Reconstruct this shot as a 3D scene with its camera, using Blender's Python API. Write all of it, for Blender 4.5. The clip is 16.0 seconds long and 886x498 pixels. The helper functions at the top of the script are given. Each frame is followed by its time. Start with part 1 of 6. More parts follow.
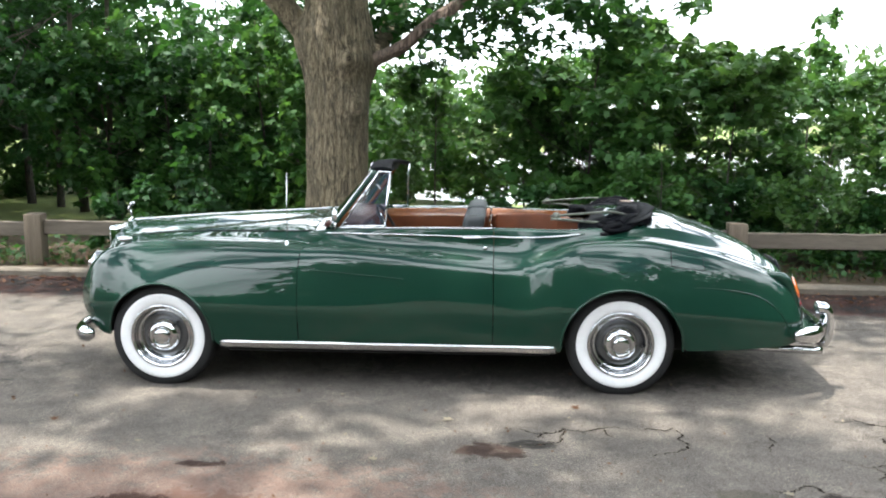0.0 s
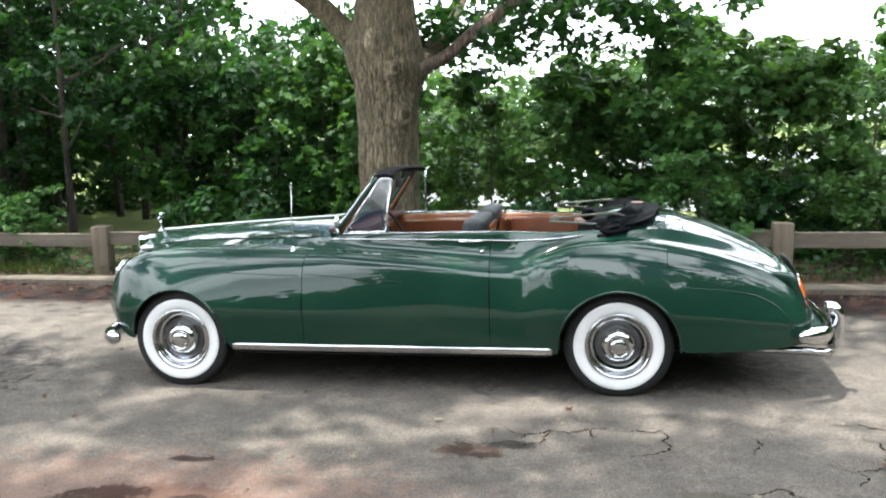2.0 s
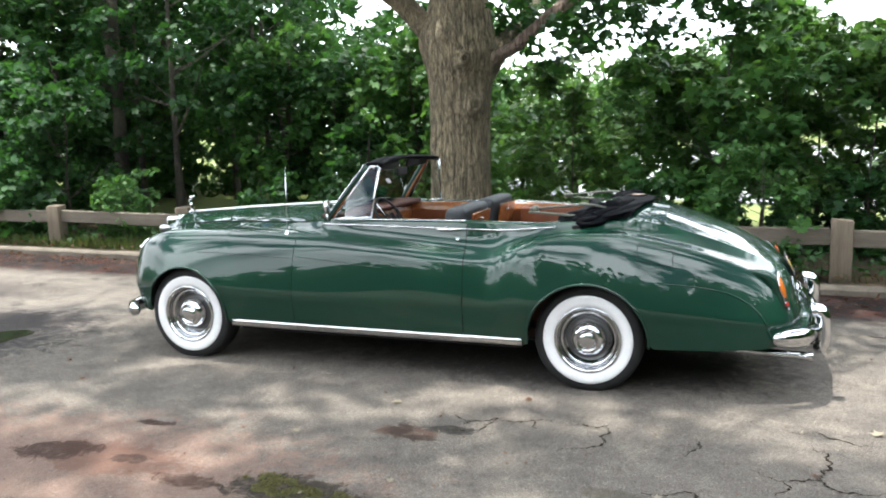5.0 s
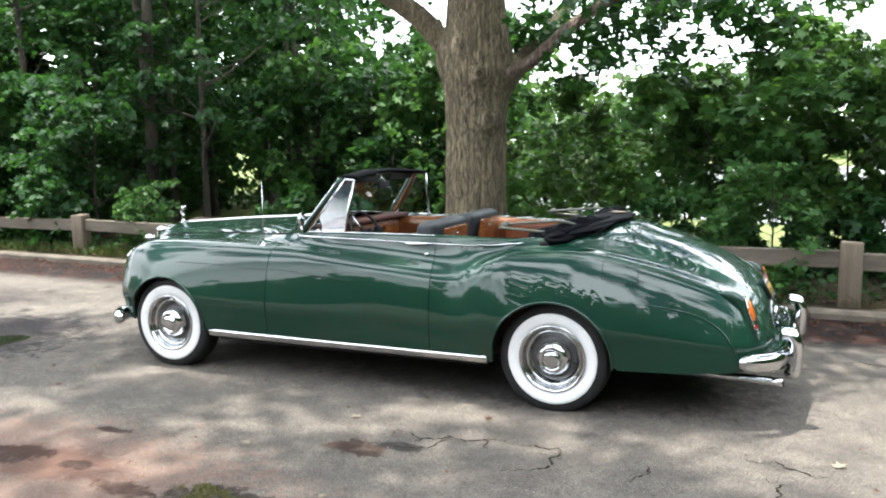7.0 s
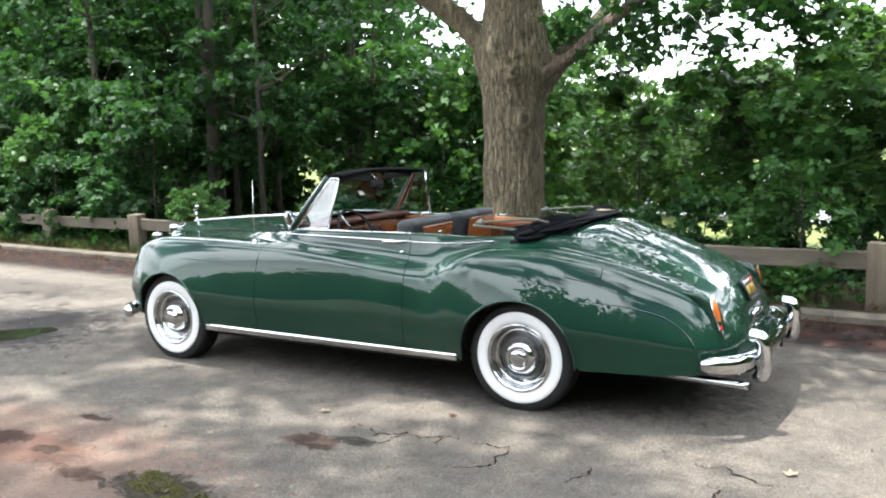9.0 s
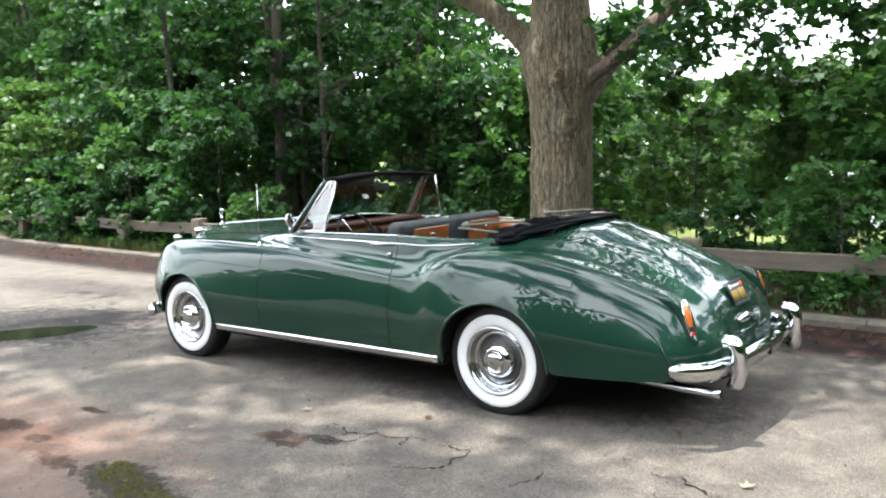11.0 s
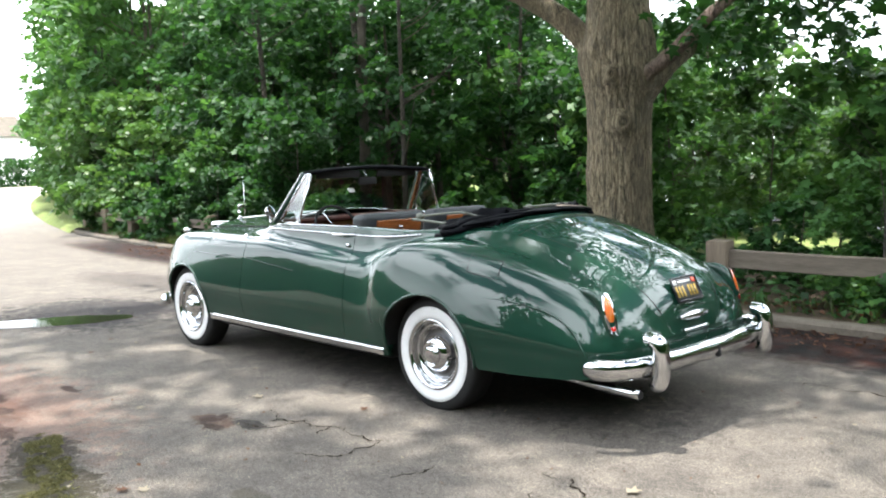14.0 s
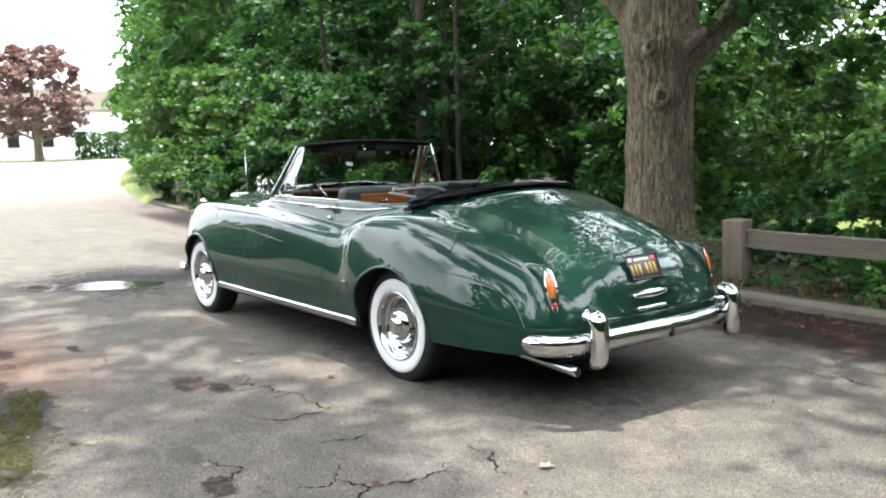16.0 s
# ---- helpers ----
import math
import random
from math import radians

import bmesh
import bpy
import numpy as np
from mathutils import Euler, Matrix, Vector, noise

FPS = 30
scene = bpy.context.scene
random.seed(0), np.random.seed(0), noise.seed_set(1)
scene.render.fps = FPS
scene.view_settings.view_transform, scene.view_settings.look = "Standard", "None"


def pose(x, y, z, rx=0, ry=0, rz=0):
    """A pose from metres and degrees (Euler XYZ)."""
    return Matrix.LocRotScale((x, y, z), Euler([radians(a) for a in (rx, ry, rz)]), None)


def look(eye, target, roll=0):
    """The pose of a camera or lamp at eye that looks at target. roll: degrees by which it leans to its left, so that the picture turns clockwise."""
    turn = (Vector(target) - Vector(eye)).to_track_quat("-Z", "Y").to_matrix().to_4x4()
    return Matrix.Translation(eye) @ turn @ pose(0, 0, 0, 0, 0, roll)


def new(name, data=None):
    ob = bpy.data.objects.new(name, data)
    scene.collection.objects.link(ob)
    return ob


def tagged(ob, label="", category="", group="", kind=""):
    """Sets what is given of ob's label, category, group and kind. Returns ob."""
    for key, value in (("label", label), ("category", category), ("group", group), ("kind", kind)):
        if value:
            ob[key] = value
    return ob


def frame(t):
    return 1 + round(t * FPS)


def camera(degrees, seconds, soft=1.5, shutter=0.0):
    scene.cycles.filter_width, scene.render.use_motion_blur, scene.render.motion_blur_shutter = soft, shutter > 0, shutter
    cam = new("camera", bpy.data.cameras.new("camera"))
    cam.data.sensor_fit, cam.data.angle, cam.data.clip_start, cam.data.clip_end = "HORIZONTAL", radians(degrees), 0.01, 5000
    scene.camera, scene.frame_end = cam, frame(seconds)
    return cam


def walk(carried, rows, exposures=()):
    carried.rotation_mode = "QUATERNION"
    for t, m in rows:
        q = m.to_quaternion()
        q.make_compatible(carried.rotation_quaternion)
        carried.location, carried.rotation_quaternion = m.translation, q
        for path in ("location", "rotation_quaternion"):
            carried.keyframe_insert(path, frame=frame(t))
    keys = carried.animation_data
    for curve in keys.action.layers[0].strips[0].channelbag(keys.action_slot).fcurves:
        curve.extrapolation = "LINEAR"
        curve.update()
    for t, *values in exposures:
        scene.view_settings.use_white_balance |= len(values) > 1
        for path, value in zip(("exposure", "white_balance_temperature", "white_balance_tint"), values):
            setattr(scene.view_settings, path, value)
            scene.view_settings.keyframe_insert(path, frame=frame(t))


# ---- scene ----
cam = camera(54.7, 16.0, soft=2.0)
PATH = [
    (0, (0.743, -6.473, 1.813), (0.614, -4.499, 1.518), 0.1),
    (0.5, (0.898, -6.477, 1.825), (0.725, -4.504, 1.548), -0.2),
    (1, (1.053, -6.478, 1.823), (0.823, -4.509, 1.558), -1.1),
    (1.5, (1.261, -6.496, 1.816), (0.96, -4.536, 1.549), -1.3),
    (2, (1.437, -6.503, 1.803), (1.079, -4.555, 1.526), -1.7),
    (2.5, (1.634, -6.455, 1.773), (1.235, -4.515, 1.494), -1.6),
    (3, (1.815, -6.413, 1.79), (1.377, -4.481, 1.514), -1.7),
    (3.5, (2.057, -6.381, 1.78), (1.547, -4.465, 1.512), -1.9),
    (4, (2.277, -6.365, 1.775), (1.684, -4.476, 1.496), -1.6),
    (6.5, (2.966, -6.118, 1.785), (2.196, -4.294, 1.5), -1.3),
    (7, (3.111, -6.032, 1.749), (2.303, -4.22, 1.495), -0.8),
    (7.5, (3.281, -5.918, 1.735), (2.44, -4.12, 1.49), -0.9),
    (8, (3.438, -5.837, 1.725), (2.565, -4.056, 1.474), -1.4),
    (8.5, (3.657, -5.766, 1.722), (2.719, -4.018, 1.474), -1.3),
    (9, (3.835, -5.698, 1.715), (2.836, -3.983, 1.468), -1.3),
    (11.5, (4.626, -5.136, 1.641), (3.393, -3.576, 1.427), -1.8),
    (12, (4.741, -4.971, 1.605), (3.47, -3.44, 1.405), -1.8),
    (12.5, (4.88, -4.828, 1.588), (3.569, -3.331, 1.39), -2.3),
    (13, (5.082, -4.667, 1.554), (3.741, -3.195, 1.365), -2.4),
    (13.5, (5.261, -4.547, 1.546), (3.878, -3.114, 1.361), -2.6),
    (14, (5.377, -4.404, 1.496), (3.938, -3.028, 1.304), -1.9),
    (14.5, (5.503, -4.256, 1.485), (4.039, -2.911, 1.266), -1.1),
    (15, (5.602, -4.145, 1.469), (4.123, -2.82, 1.23), -1.7),
    (15.5, (5.778, -3.988, 1.474), (4.25, -2.72, 1.231), -1.7),
    (16, (5.934, -3.851, 1.467), (4.36, -2.641, 1.225), -1.5),
]
walk(cam, [(t, look(eye, target, roll)) for t, eye, target, roll in PATH],
     exposures=((0, 0.04), (4, 0.04), (7, 0.15), (13, 0.18), (16, 0.03)))

# ---- world, sun, exposure ----
world = bpy.data.worlds.new("sky")
scene.world = world
world.use_nodes = True
wn, wl = world.node_tree.nodes, world.node_tree.links
wn.clear()
SUN_DIR = Vector((-0.20, 0.02, 0.96)).normalized()
CLOUD = 9.0
sky = wn.new("ShaderNodeTexSky")
sky.sky_type = "NISHITA"
sky.sun_disc = False
sky.sun_elevation = math.asin(SUN_DIR.z)
sky.sun_rotation = math.atan2(SUN_DIR.x, SUN_DIR.y)
def wmath(op, a, b):
    m = wn.new("ShaderNodeMath")
    m.operation = op
    for sock, v in zip(m.inputs, (a, b)):
        if isinstance(v, (int, float)):
            sock.default_value = v
        else:
            wl.new(v, sock)
    return m.outputs[0]


def wlight(strength, color=None):
    bg = wn.new("ShaderNodeBackground")
    bg.inputs["Strength"].default_value = strength
    if color:
        bg.inputs["Color"].default_value = color
    return bg


# broken bright clouds overhead, closing to white haze towards the horizon
clear_sky = wlight(0.15)
wl.new(sky.outputs[0], clear_sky.inputs["Color"])
cloud = wlight(CLOUD, (0.91, 0.965, 1.04, 1))
haze = wlight(4.6, (0.91, 0.965, 1.04, 1))
wc, wx, wv = wn.new("ShaderNodeTexCoord"), wn.new("ShaderNodeSeparateXYZ"), wn.new("ShaderNodeCombineXYZ")
wl.new(wc.outputs["Generated"], wx.inputs[0])
height = wmath("MAXIMUM", wx.outputs[2], 0.0)
for i in (0, 1):
    wl.new(wmath("ADD", wmath("DIVIDE", wx.outputs[i], wmath("ADD", height, 0.25)), 0.7 + 0.6 * i), wv.inputs[i])
cn = wn.new("ShaderNodeTexNoise")
cn.inputs["Scale"].default_value = 2.1
cn.inputs["Detail"].default_value = 7
cn.inputs["Roughness"].default_value = 0.55
wl.new(wv.outputs[0], cn.inputs["Vector"])
cr = wn.new("ShaderNodeValToRGB")
cr.color_ramp.elements[0].position = 0.45
cr.color_ramp.elements[1].position = 0.53
wl.new(cn.outputs["Fac"], cr.inputs["Fac"])
wmix, wlow = wn.new("ShaderNodeMixShader"), wn.new("ShaderNodeMixShader")
wl.new(cr.outputs["Color"], wmix.inputs[0])
wl.new(clear_sky.outputs[0], wmix.inputs[1])
wl.new(cloud.outputs[0], wmix.inputs[2])
low_sky = wn.new("ShaderNodeMapRange")
low_sky.interpolation_type = "SMOOTHSTEP"
for k, v in (("From Min", 0.42), ("From Max", 0.16)):
    low_sky.inputs[k].default_value = v
wl.new(height, low_sky.inputs["Value"])
wl.new(low_sky.outputs[0], wlow.inputs[0])
wl.new(wmix.outputs[0], wlow.inputs[1])
wl.new(haze.outputs[0], wlow.inputs[2])
wout = wn.new("ShaderNodeOutputWorld")
wl.new(wlow.outputs[0], wout.inputs["Surface"])
sun_data = bpy.data.lights.new("sun", "SUN")
sun_data.energy = 13.0
sun_data.angle = radians(1.0)
sun_data.color = (1.0, 0.96, 0.89)
sun = new("sun", sun_data)
sun.matrix_world = look((0, 0, 30), Vector((0, 0, 30)) - SUN_DIR)



# ---- materials ----
def nodes_of(name):
    m = bpy.data.materials.new(name)
    m.use_nodes = True
    nt = m.node_tree
    return m, nt.nodes, nt.links, nt.nodes["Principled BSDF"]


def set_in(node, **kw):
    for k, v in kw.items():
        node.inputs[k.replace("_", " ")].default_value = v
    return node


def rgb(c):
    return (c[0], c[1], c[2], 1.0)


def noise_node(n, l, scale, detail=5.0, rough=0.55, stretch=None, coord="Object", distortion=0.0):
    tc = n.new("ShaderNodeTexCoord")
    t = n.new("ShaderNodeTexNoise")
    set_in(t, Scale=scale, Detail=detail, Roughness=rough, Distortion=distortion)
    if stretch:
        mp = n.new("ShaderNodeMapping")
        mp.inputs["Scale"].default_value = stretch
        l.new(tc.outputs[coord], mp.inputs["Vector"])
        l.new(mp.outputs[0], t.inputs["Vector"])
    else:
        l.new(tc.outputs[coord], t.inputs["Vector"])
    return t


def ramp(n, l, fac, stops):
    r = n.new("ShaderNodeValToRGB")
    els = r.color_ramp.elements
    while len(els) < len(stops):
        els.new(0.5)
    for e, (p, c) in zip(els, stops):
        e.position, e.color = p, rgb(c)
    l.new(fac, r.inputs["Fac"])
    return r.outputs["Color"]


def mixc(n, l, fac, a, b, mode="MIX"):
    m = n.new("ShaderNodeMix")
    m.data_type, m.blend_type = "RGBA", mode
    for sock, v in ((m.inputs[0], fac), (m.inputs[6], a), (m.inputs[7], b)):
        if isinstance(v, (int, float)):
            sock.default_value = v
        elif isinstance(v, tuple):
            sock.default_value = rgb(v)
        else:
            l.new(v, sock)
    return m.outputs[2]


def maths(n, l, op, a, b=0.0, clamp=False):
    m = n.new("ShaderNodeMath")
    m.operation, m.use_clamp = op, clamp
    for sock, v in zip(m.inputs, (a, b)):
        if isinstance(v, (int, float)):
            sock.default_value = v
        else:
            l.new(v, sock)
    return m.outputs[0]


def bump_to(n, l, bsdf, height, strength, distance):
    b = n.new("ShaderNodeBump")
    set_in(b, Strength=strength, Distance=distance)
    l.new(height, b.inputs["Height"])
    l.new(b.outputs[0], bsdf.inputs["Normal"])


def surface(name, dark, light, scale=6.0, rough=0.6, metal=0.0, bump=0.3, depth=0.003, fine=80.0, stretch=None, spec=0.25):
    """A surface with tone at one scale and grain at a finer one."""
    m, n, l, p = nodes_of(name)
    a = noise_node(n, l, scale, 6, 0.6, stretch)
    b = noise_node(n, l, fine, 4, 0.6, stretch)
    f = maths(n, l, "ADD", maths(n, l, "MULTIPLY", a.outputs["Fac"], 0.65), maths(n, l, "MULTIPLY", b.outputs["Fac"], 0.35))
    l.new(ramp(n, l, f, [(0.32, dark), (0.68, light)]), p.inputs["Base Color"])
    rr = maths(n, l, "ADD", maths(n, l, "MULTIPLY", a.outputs["Fac"], 0.2), rough - 0.1)
    l.new(rr, p.inputs["Roughness"])
    set_in(p, Metallic=metal)
    p.inputs["Specular IOR Level"].default_value = spec
    if bump:
        bump_to(n, l, p, b.outputs["Fac"], bump, depth)
    return m


def car_paint():
    m, n, l, p = nodes_of("green_enamel")
    a = noise_node(n, l, 2.5, 3)
    l.new(ramp(n, l, a.outputs["Fac"], [(0.3, (0.0046, 0.0235, 0.0145)), (0.7, (0.0054, 0.0275, 0.017))]), p.inputs["Base Color"])
    set_in(p, Roughness=0.4, Coat_Weight=1.0, Coat_Roughness=0.008, Coat_IOR=1.44)
    p.inputs["Specular IOR Level"].default_value = 0.04
    w = noise_node(n, l, 9.0, 2)
    bump_to(n, l, p, w.outputs["Fac"], 0.05, 0.004)
    return m


def chrome(name="chrome", tint=(0.56, 0.57, 0.58), rough=0.05):
    m, n, l, p = nodes_of(name)
    a = noise_node(n, l, 60, 4)
    l.new(maths(n, l, "ADD", maths(n, l, "MULTIPLY", a.outputs["Fac"], 0.06), rough - 0.03), p.inputs["Roughness"])
    set_in(p, Base_Color=rgb(tint), Metallic=1.0)
    return m


def glass_mat(name, tint=(0.93, 0.97, 0.95), shine=0.03):
    m, n, l, p = nodes_of(name)
    n.remove(p)
    out = n["Material Output"]
    tr = n.new("ShaderNodeBsdfTransparent")
    tr.inputs["Color"].default_value = rgb(tint)
    gl = n.new("ShaderNodeBsdfGlossy")
    set_in(gl, Roughness=0.02)
    lw = n.new("ShaderNodeLayerWeight")
    set_in(lw, Blend=0.5)
    gloss = maths(n, l, "ADD", maths(n, l, "MULTIPLY", maths(n, l, "POWER", lw.outputs["Facing"], 3.5), 0.8), shine)
    mx = n.new("ShaderNodeMixShader")
    l.new(gloss, mx.inputs[0])
    l.new(tr.outputs[0], mx.inputs[1])
    l.new(gl.outputs[0], mx.inputs[2])
    l.new(mx.outputs[0], out.inputs["Surface"])
    return m


def leaf_mat(name, dark, light, through_light, rough=0.42):
    m, n, l, p = nodes_of(name)
    g = n.new("ShaderNodeNewGeometry")
    oi = n.new("ShaderNodeObjectInfo")
    f = maths(n, l, "ADD", maths(n, l, "MULTIPLY", g.outputs["Random Per Island"], 0.6), maths(n, l, "MULTIPLY", oi.outputs["Random"], 0.2))
    spray = noise_node(n, l, 1.1, 3, 0.5)
    f = maths(n, l, "ADD", f, maths(n, l, "MULTIPLY", maths(n, l, "SUBTRACT", spray.outputs["Fac"], 0.4), 0.9), True)
    col = ramp(n, l, f, [(0.0, dark), (0.8, light), (1.0, (light[0] * 2.3, light[1] * 1.75, light[2] * 1.4))])
    l.new(col, p.inputs["Base Color"])
    set_in(p, Roughness=rough)
    p.inputs["Specular IOR Level"].default_value = 0.22
    t = n.new("ShaderNodeBsdfTranslucent")
    l.new(mixc(n, l, 0.5, col, through_light), t.inputs["Color"])
    mx = n.new("ShaderNodeMixShader")
    mx.inputs[0].default_value = 0.36
    l.new(p.outputs[0], mx.inputs[1])
    l.new(t.outputs[0], mx.inputs[2])
    l.new(mx.outputs[0], n["Material Output"].inputs["Surface"])
    return m


def bark_mat(name, dark, light, scale=7.0):
    m, n, l, p = nodes_of(name)
    a = noise_node(n, l, scale, 9, 0.74, (2.4, 2.4, 0.42), distortion=0.9)
    b = noise_node(n, l, 1.1, 4)
    tc = n.new("ShaderNodeTexCoord")
    warp = n.new("ShaderNodeVectorMath")
    warp.operation = "MULTIPLY_ADD"
    l.new(a.outputs["Color"], warp.inputs[0])
    warp.inputs[1].default_value = (0.09, 0.09, 0.25)
    l.new(tc.outputs["Object"], warp.inputs[2])
    mp = n.new("ShaderNodeMapping")
    mp.inputs["Scale"].default_value = (2.3, 2.3, 0.2)
    l.new(warp.outputs[0], mp.inputs["Vector"])
    vor = n.new("ShaderNodeTexVoronoi")
    vor.feature = "DISTANCE_TO_EDGE"
    set_in(vor, Scale=scale * 1.7)
    l.new(mp.outputs[0], vor.inputs["Vector"])
    plates = ramp(n, l, vor.outputs["Distance"], [(0.0, (0.0,) * 3), (0.09, (1.0,) * 3)])
    c = ramp(n, l, a.outputs["Fac"], [(0.4, dark), (0.56, light)])
    c = mixc(n, l, plates, dark, c)
    l.new(mixc(n, l, ramp(n, l, b.outputs["Fac"], [(0.42, (0.0,) * 3), (0.62, (0.45,) * 3)]), c, (0.18, 0.15, 0.1)), p.inputs["Base Color"])
    set_in(p, Roughness=0.9)
    bump_to(n, l, p, maths(n, l, "ADD", maths(n, l, "MULTIPLY", plates, 0.5), a.outputs["Fac"]), 1.0, 0.06)
    return m


def asphalt_mat():
    m, n, l, p = nodes_of("asphalt")
    tc = n.new("ShaderNodeTexCoord")
    big = noise_node(n, l, 0.55, 6, 0.6)
    mid = noise_node(n, l, 3.3, 6, 0.65)
    grit = noise_node(n, l, 95, 7, 0.92)
    chips = noise_node(n, l, 33, 5, 0.85)
    dust = noise_node(n, l, 3.2, 10, 0.8)
    f = maths(n, l, "ADD", maths(n, l, "MULTIPLY", big.outputs["Fac"], 0.6), maths(n, l, "MULTIPLY", mid.outputs["Fac"], 0.4))
    col = ramp(n, l, f, [(0.3, (0.064, 0.058, 0.052)), (0.7, (0.118, 0.107, 0.096))])
    col = mixc(n, l, ramp(n, l, dust.outputs["Fac"], [(0.44, (0.0,) * 3), (0.68, (0.75,) * 3)]), col, (0.165, 0.147, 0.126))
    pits = noise_node(n, l, 7.5, 8, 0.75, distortion=0.6)
    col = mixc(n, l, ramp(n, l, pits.outputs["Fac"], [(0.3, (0.55,) * 3), (0.47, (0.0,) * 3)]), col, (0.04, 0.036, 0.034))
    gr = ramp(n, l, grit.outputs["Fac"], [(0.4, (0.25, 0.24, 0.23)), (0.5, (0.98, 0.97, 0.95)), (0.6, (2.2, 2.14, 2.05))])
    col = mixc(n, l, 1.0, col, gr, "MULTIPLY")
    col = mixc(n, l, 1.0, col, ramp(n, l, chips.outputs["Fac"], [(0.36, (0.45, 0.43, 0.41)), (0.44, (0.98,) * 3), (0.57, (1.02,) * 3), (0.64, (1.7, 1.64, 1.56))]), "MULTIPLY")
    edge = noise_node(n, l, 8.0, 10, 0.82, distortion=0.7)
    inner = noise_node(n, l, 17.0, 8, 0.75)
    worn = ramp(n, l, inner.outputs["Fac"], [(0.36, (0.5,) * 3), (0.52, (1.0,) * 3)])

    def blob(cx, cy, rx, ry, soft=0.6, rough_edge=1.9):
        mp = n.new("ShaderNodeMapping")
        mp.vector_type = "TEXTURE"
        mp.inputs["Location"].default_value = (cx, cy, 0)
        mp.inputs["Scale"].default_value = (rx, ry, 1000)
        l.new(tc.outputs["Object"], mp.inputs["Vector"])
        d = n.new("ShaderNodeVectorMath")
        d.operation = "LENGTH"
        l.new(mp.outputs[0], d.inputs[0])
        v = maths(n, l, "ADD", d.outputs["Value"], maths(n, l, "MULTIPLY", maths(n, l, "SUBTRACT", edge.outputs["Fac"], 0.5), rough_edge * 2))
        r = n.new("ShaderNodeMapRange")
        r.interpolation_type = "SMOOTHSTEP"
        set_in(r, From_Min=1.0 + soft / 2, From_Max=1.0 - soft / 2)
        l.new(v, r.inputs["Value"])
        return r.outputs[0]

    # rust-red silt, damp spots, moss round the old patch, a dark patch below the car
    for cx, cy, rx, ry, amount, tone in (
            (-0.9, -2.95, 1.7, 0.75, 0.36, (0.19, 0.108, 0.08)), (-0.75, -2.75, 0.5, 0.2, 0.45, (0.1, 0.046, 0.03)),
            (-1.1, -2.75, 0.22, 0.12, 0.75, (0.034, 0.019, 0.014)), (-0.83, -2.2, 0.13, 0.045, 0.8, (0.03, 0.017, 0.013)),
            (0.72, -1.92, 0.17, 0.1, 0.7, (0.06, 0.036, 0.026)), (0.66, -1.88, 0.06, 0.12, 0.8, (0.035, 0.022, 0.017)), (0.82, -1.98, 0.12, 0.035, 0.8, (0.035, 0.024, 0.019)), (0.95, -1.81, 0.16, 0.06, 0.75, (0.03, 0.027, 0.023)),
            (-0.6, -2.72, 0.12, 0.06, 0.7, (0.035, 0.02, 0.015)), (-1.0, -2.66, 0.16, 0.07, 0.8, (0.04, 0.02, 0.014)), (-0.1, -2.88, 0.2, 0.07, 0.75, (0.05, 0.028, 0.02)),
            (0.45, -2.82, 0.34, 0.17, 0.8, (0.022, 0.018, 0.013)), (0.9, -2.94, 0.46, 0.17, 0.8, (0.026, 0.022, 0.013)), (2.45, -2.44, 0.12, 0.07, 0.8, (0.022, 0.017, 0.014)), (1.95, -2.42, 0.14, 0.07, 0.4, (0.05, 0.044, 0.028)),
            (1.4, -3.12, 0.5, 0.2, 0.75, (0.034, 0.03, 0.016)),
            (-4.2, -0.75, 1.25, 0.85, 0.85, (0.018, 0.017, 0.017)), (-4.0, -0.15, 0.8, 0.3, 0.7, (0.03, 0.026, 0.025)), (-6.5, 0.9, 1.7, 0.5, 0.45, (0.04, 0.033, 0.031)),
            # darker ellipse beneath the rear half of the car
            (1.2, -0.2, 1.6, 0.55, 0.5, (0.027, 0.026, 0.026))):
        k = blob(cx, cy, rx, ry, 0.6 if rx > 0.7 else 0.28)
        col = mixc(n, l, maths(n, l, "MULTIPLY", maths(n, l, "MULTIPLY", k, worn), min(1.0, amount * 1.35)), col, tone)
    # sun glare on the far road put into the colour: paler further up
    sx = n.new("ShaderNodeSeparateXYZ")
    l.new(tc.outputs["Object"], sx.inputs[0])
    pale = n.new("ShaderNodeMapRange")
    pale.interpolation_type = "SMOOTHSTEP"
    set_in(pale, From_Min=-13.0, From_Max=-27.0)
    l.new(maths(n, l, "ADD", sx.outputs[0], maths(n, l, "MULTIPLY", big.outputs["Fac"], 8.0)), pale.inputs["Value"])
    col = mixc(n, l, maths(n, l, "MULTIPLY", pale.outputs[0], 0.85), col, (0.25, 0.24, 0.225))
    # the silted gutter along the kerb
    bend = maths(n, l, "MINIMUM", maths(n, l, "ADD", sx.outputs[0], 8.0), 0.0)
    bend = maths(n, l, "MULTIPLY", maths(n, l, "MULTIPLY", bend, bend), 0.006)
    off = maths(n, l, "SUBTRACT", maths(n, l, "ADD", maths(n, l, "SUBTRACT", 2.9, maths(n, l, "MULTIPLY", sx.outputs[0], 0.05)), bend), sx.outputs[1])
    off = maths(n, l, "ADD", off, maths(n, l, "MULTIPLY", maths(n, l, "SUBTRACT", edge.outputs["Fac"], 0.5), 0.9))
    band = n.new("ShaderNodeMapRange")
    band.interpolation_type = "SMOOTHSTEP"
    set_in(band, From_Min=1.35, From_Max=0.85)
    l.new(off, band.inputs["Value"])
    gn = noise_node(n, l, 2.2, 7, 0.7)
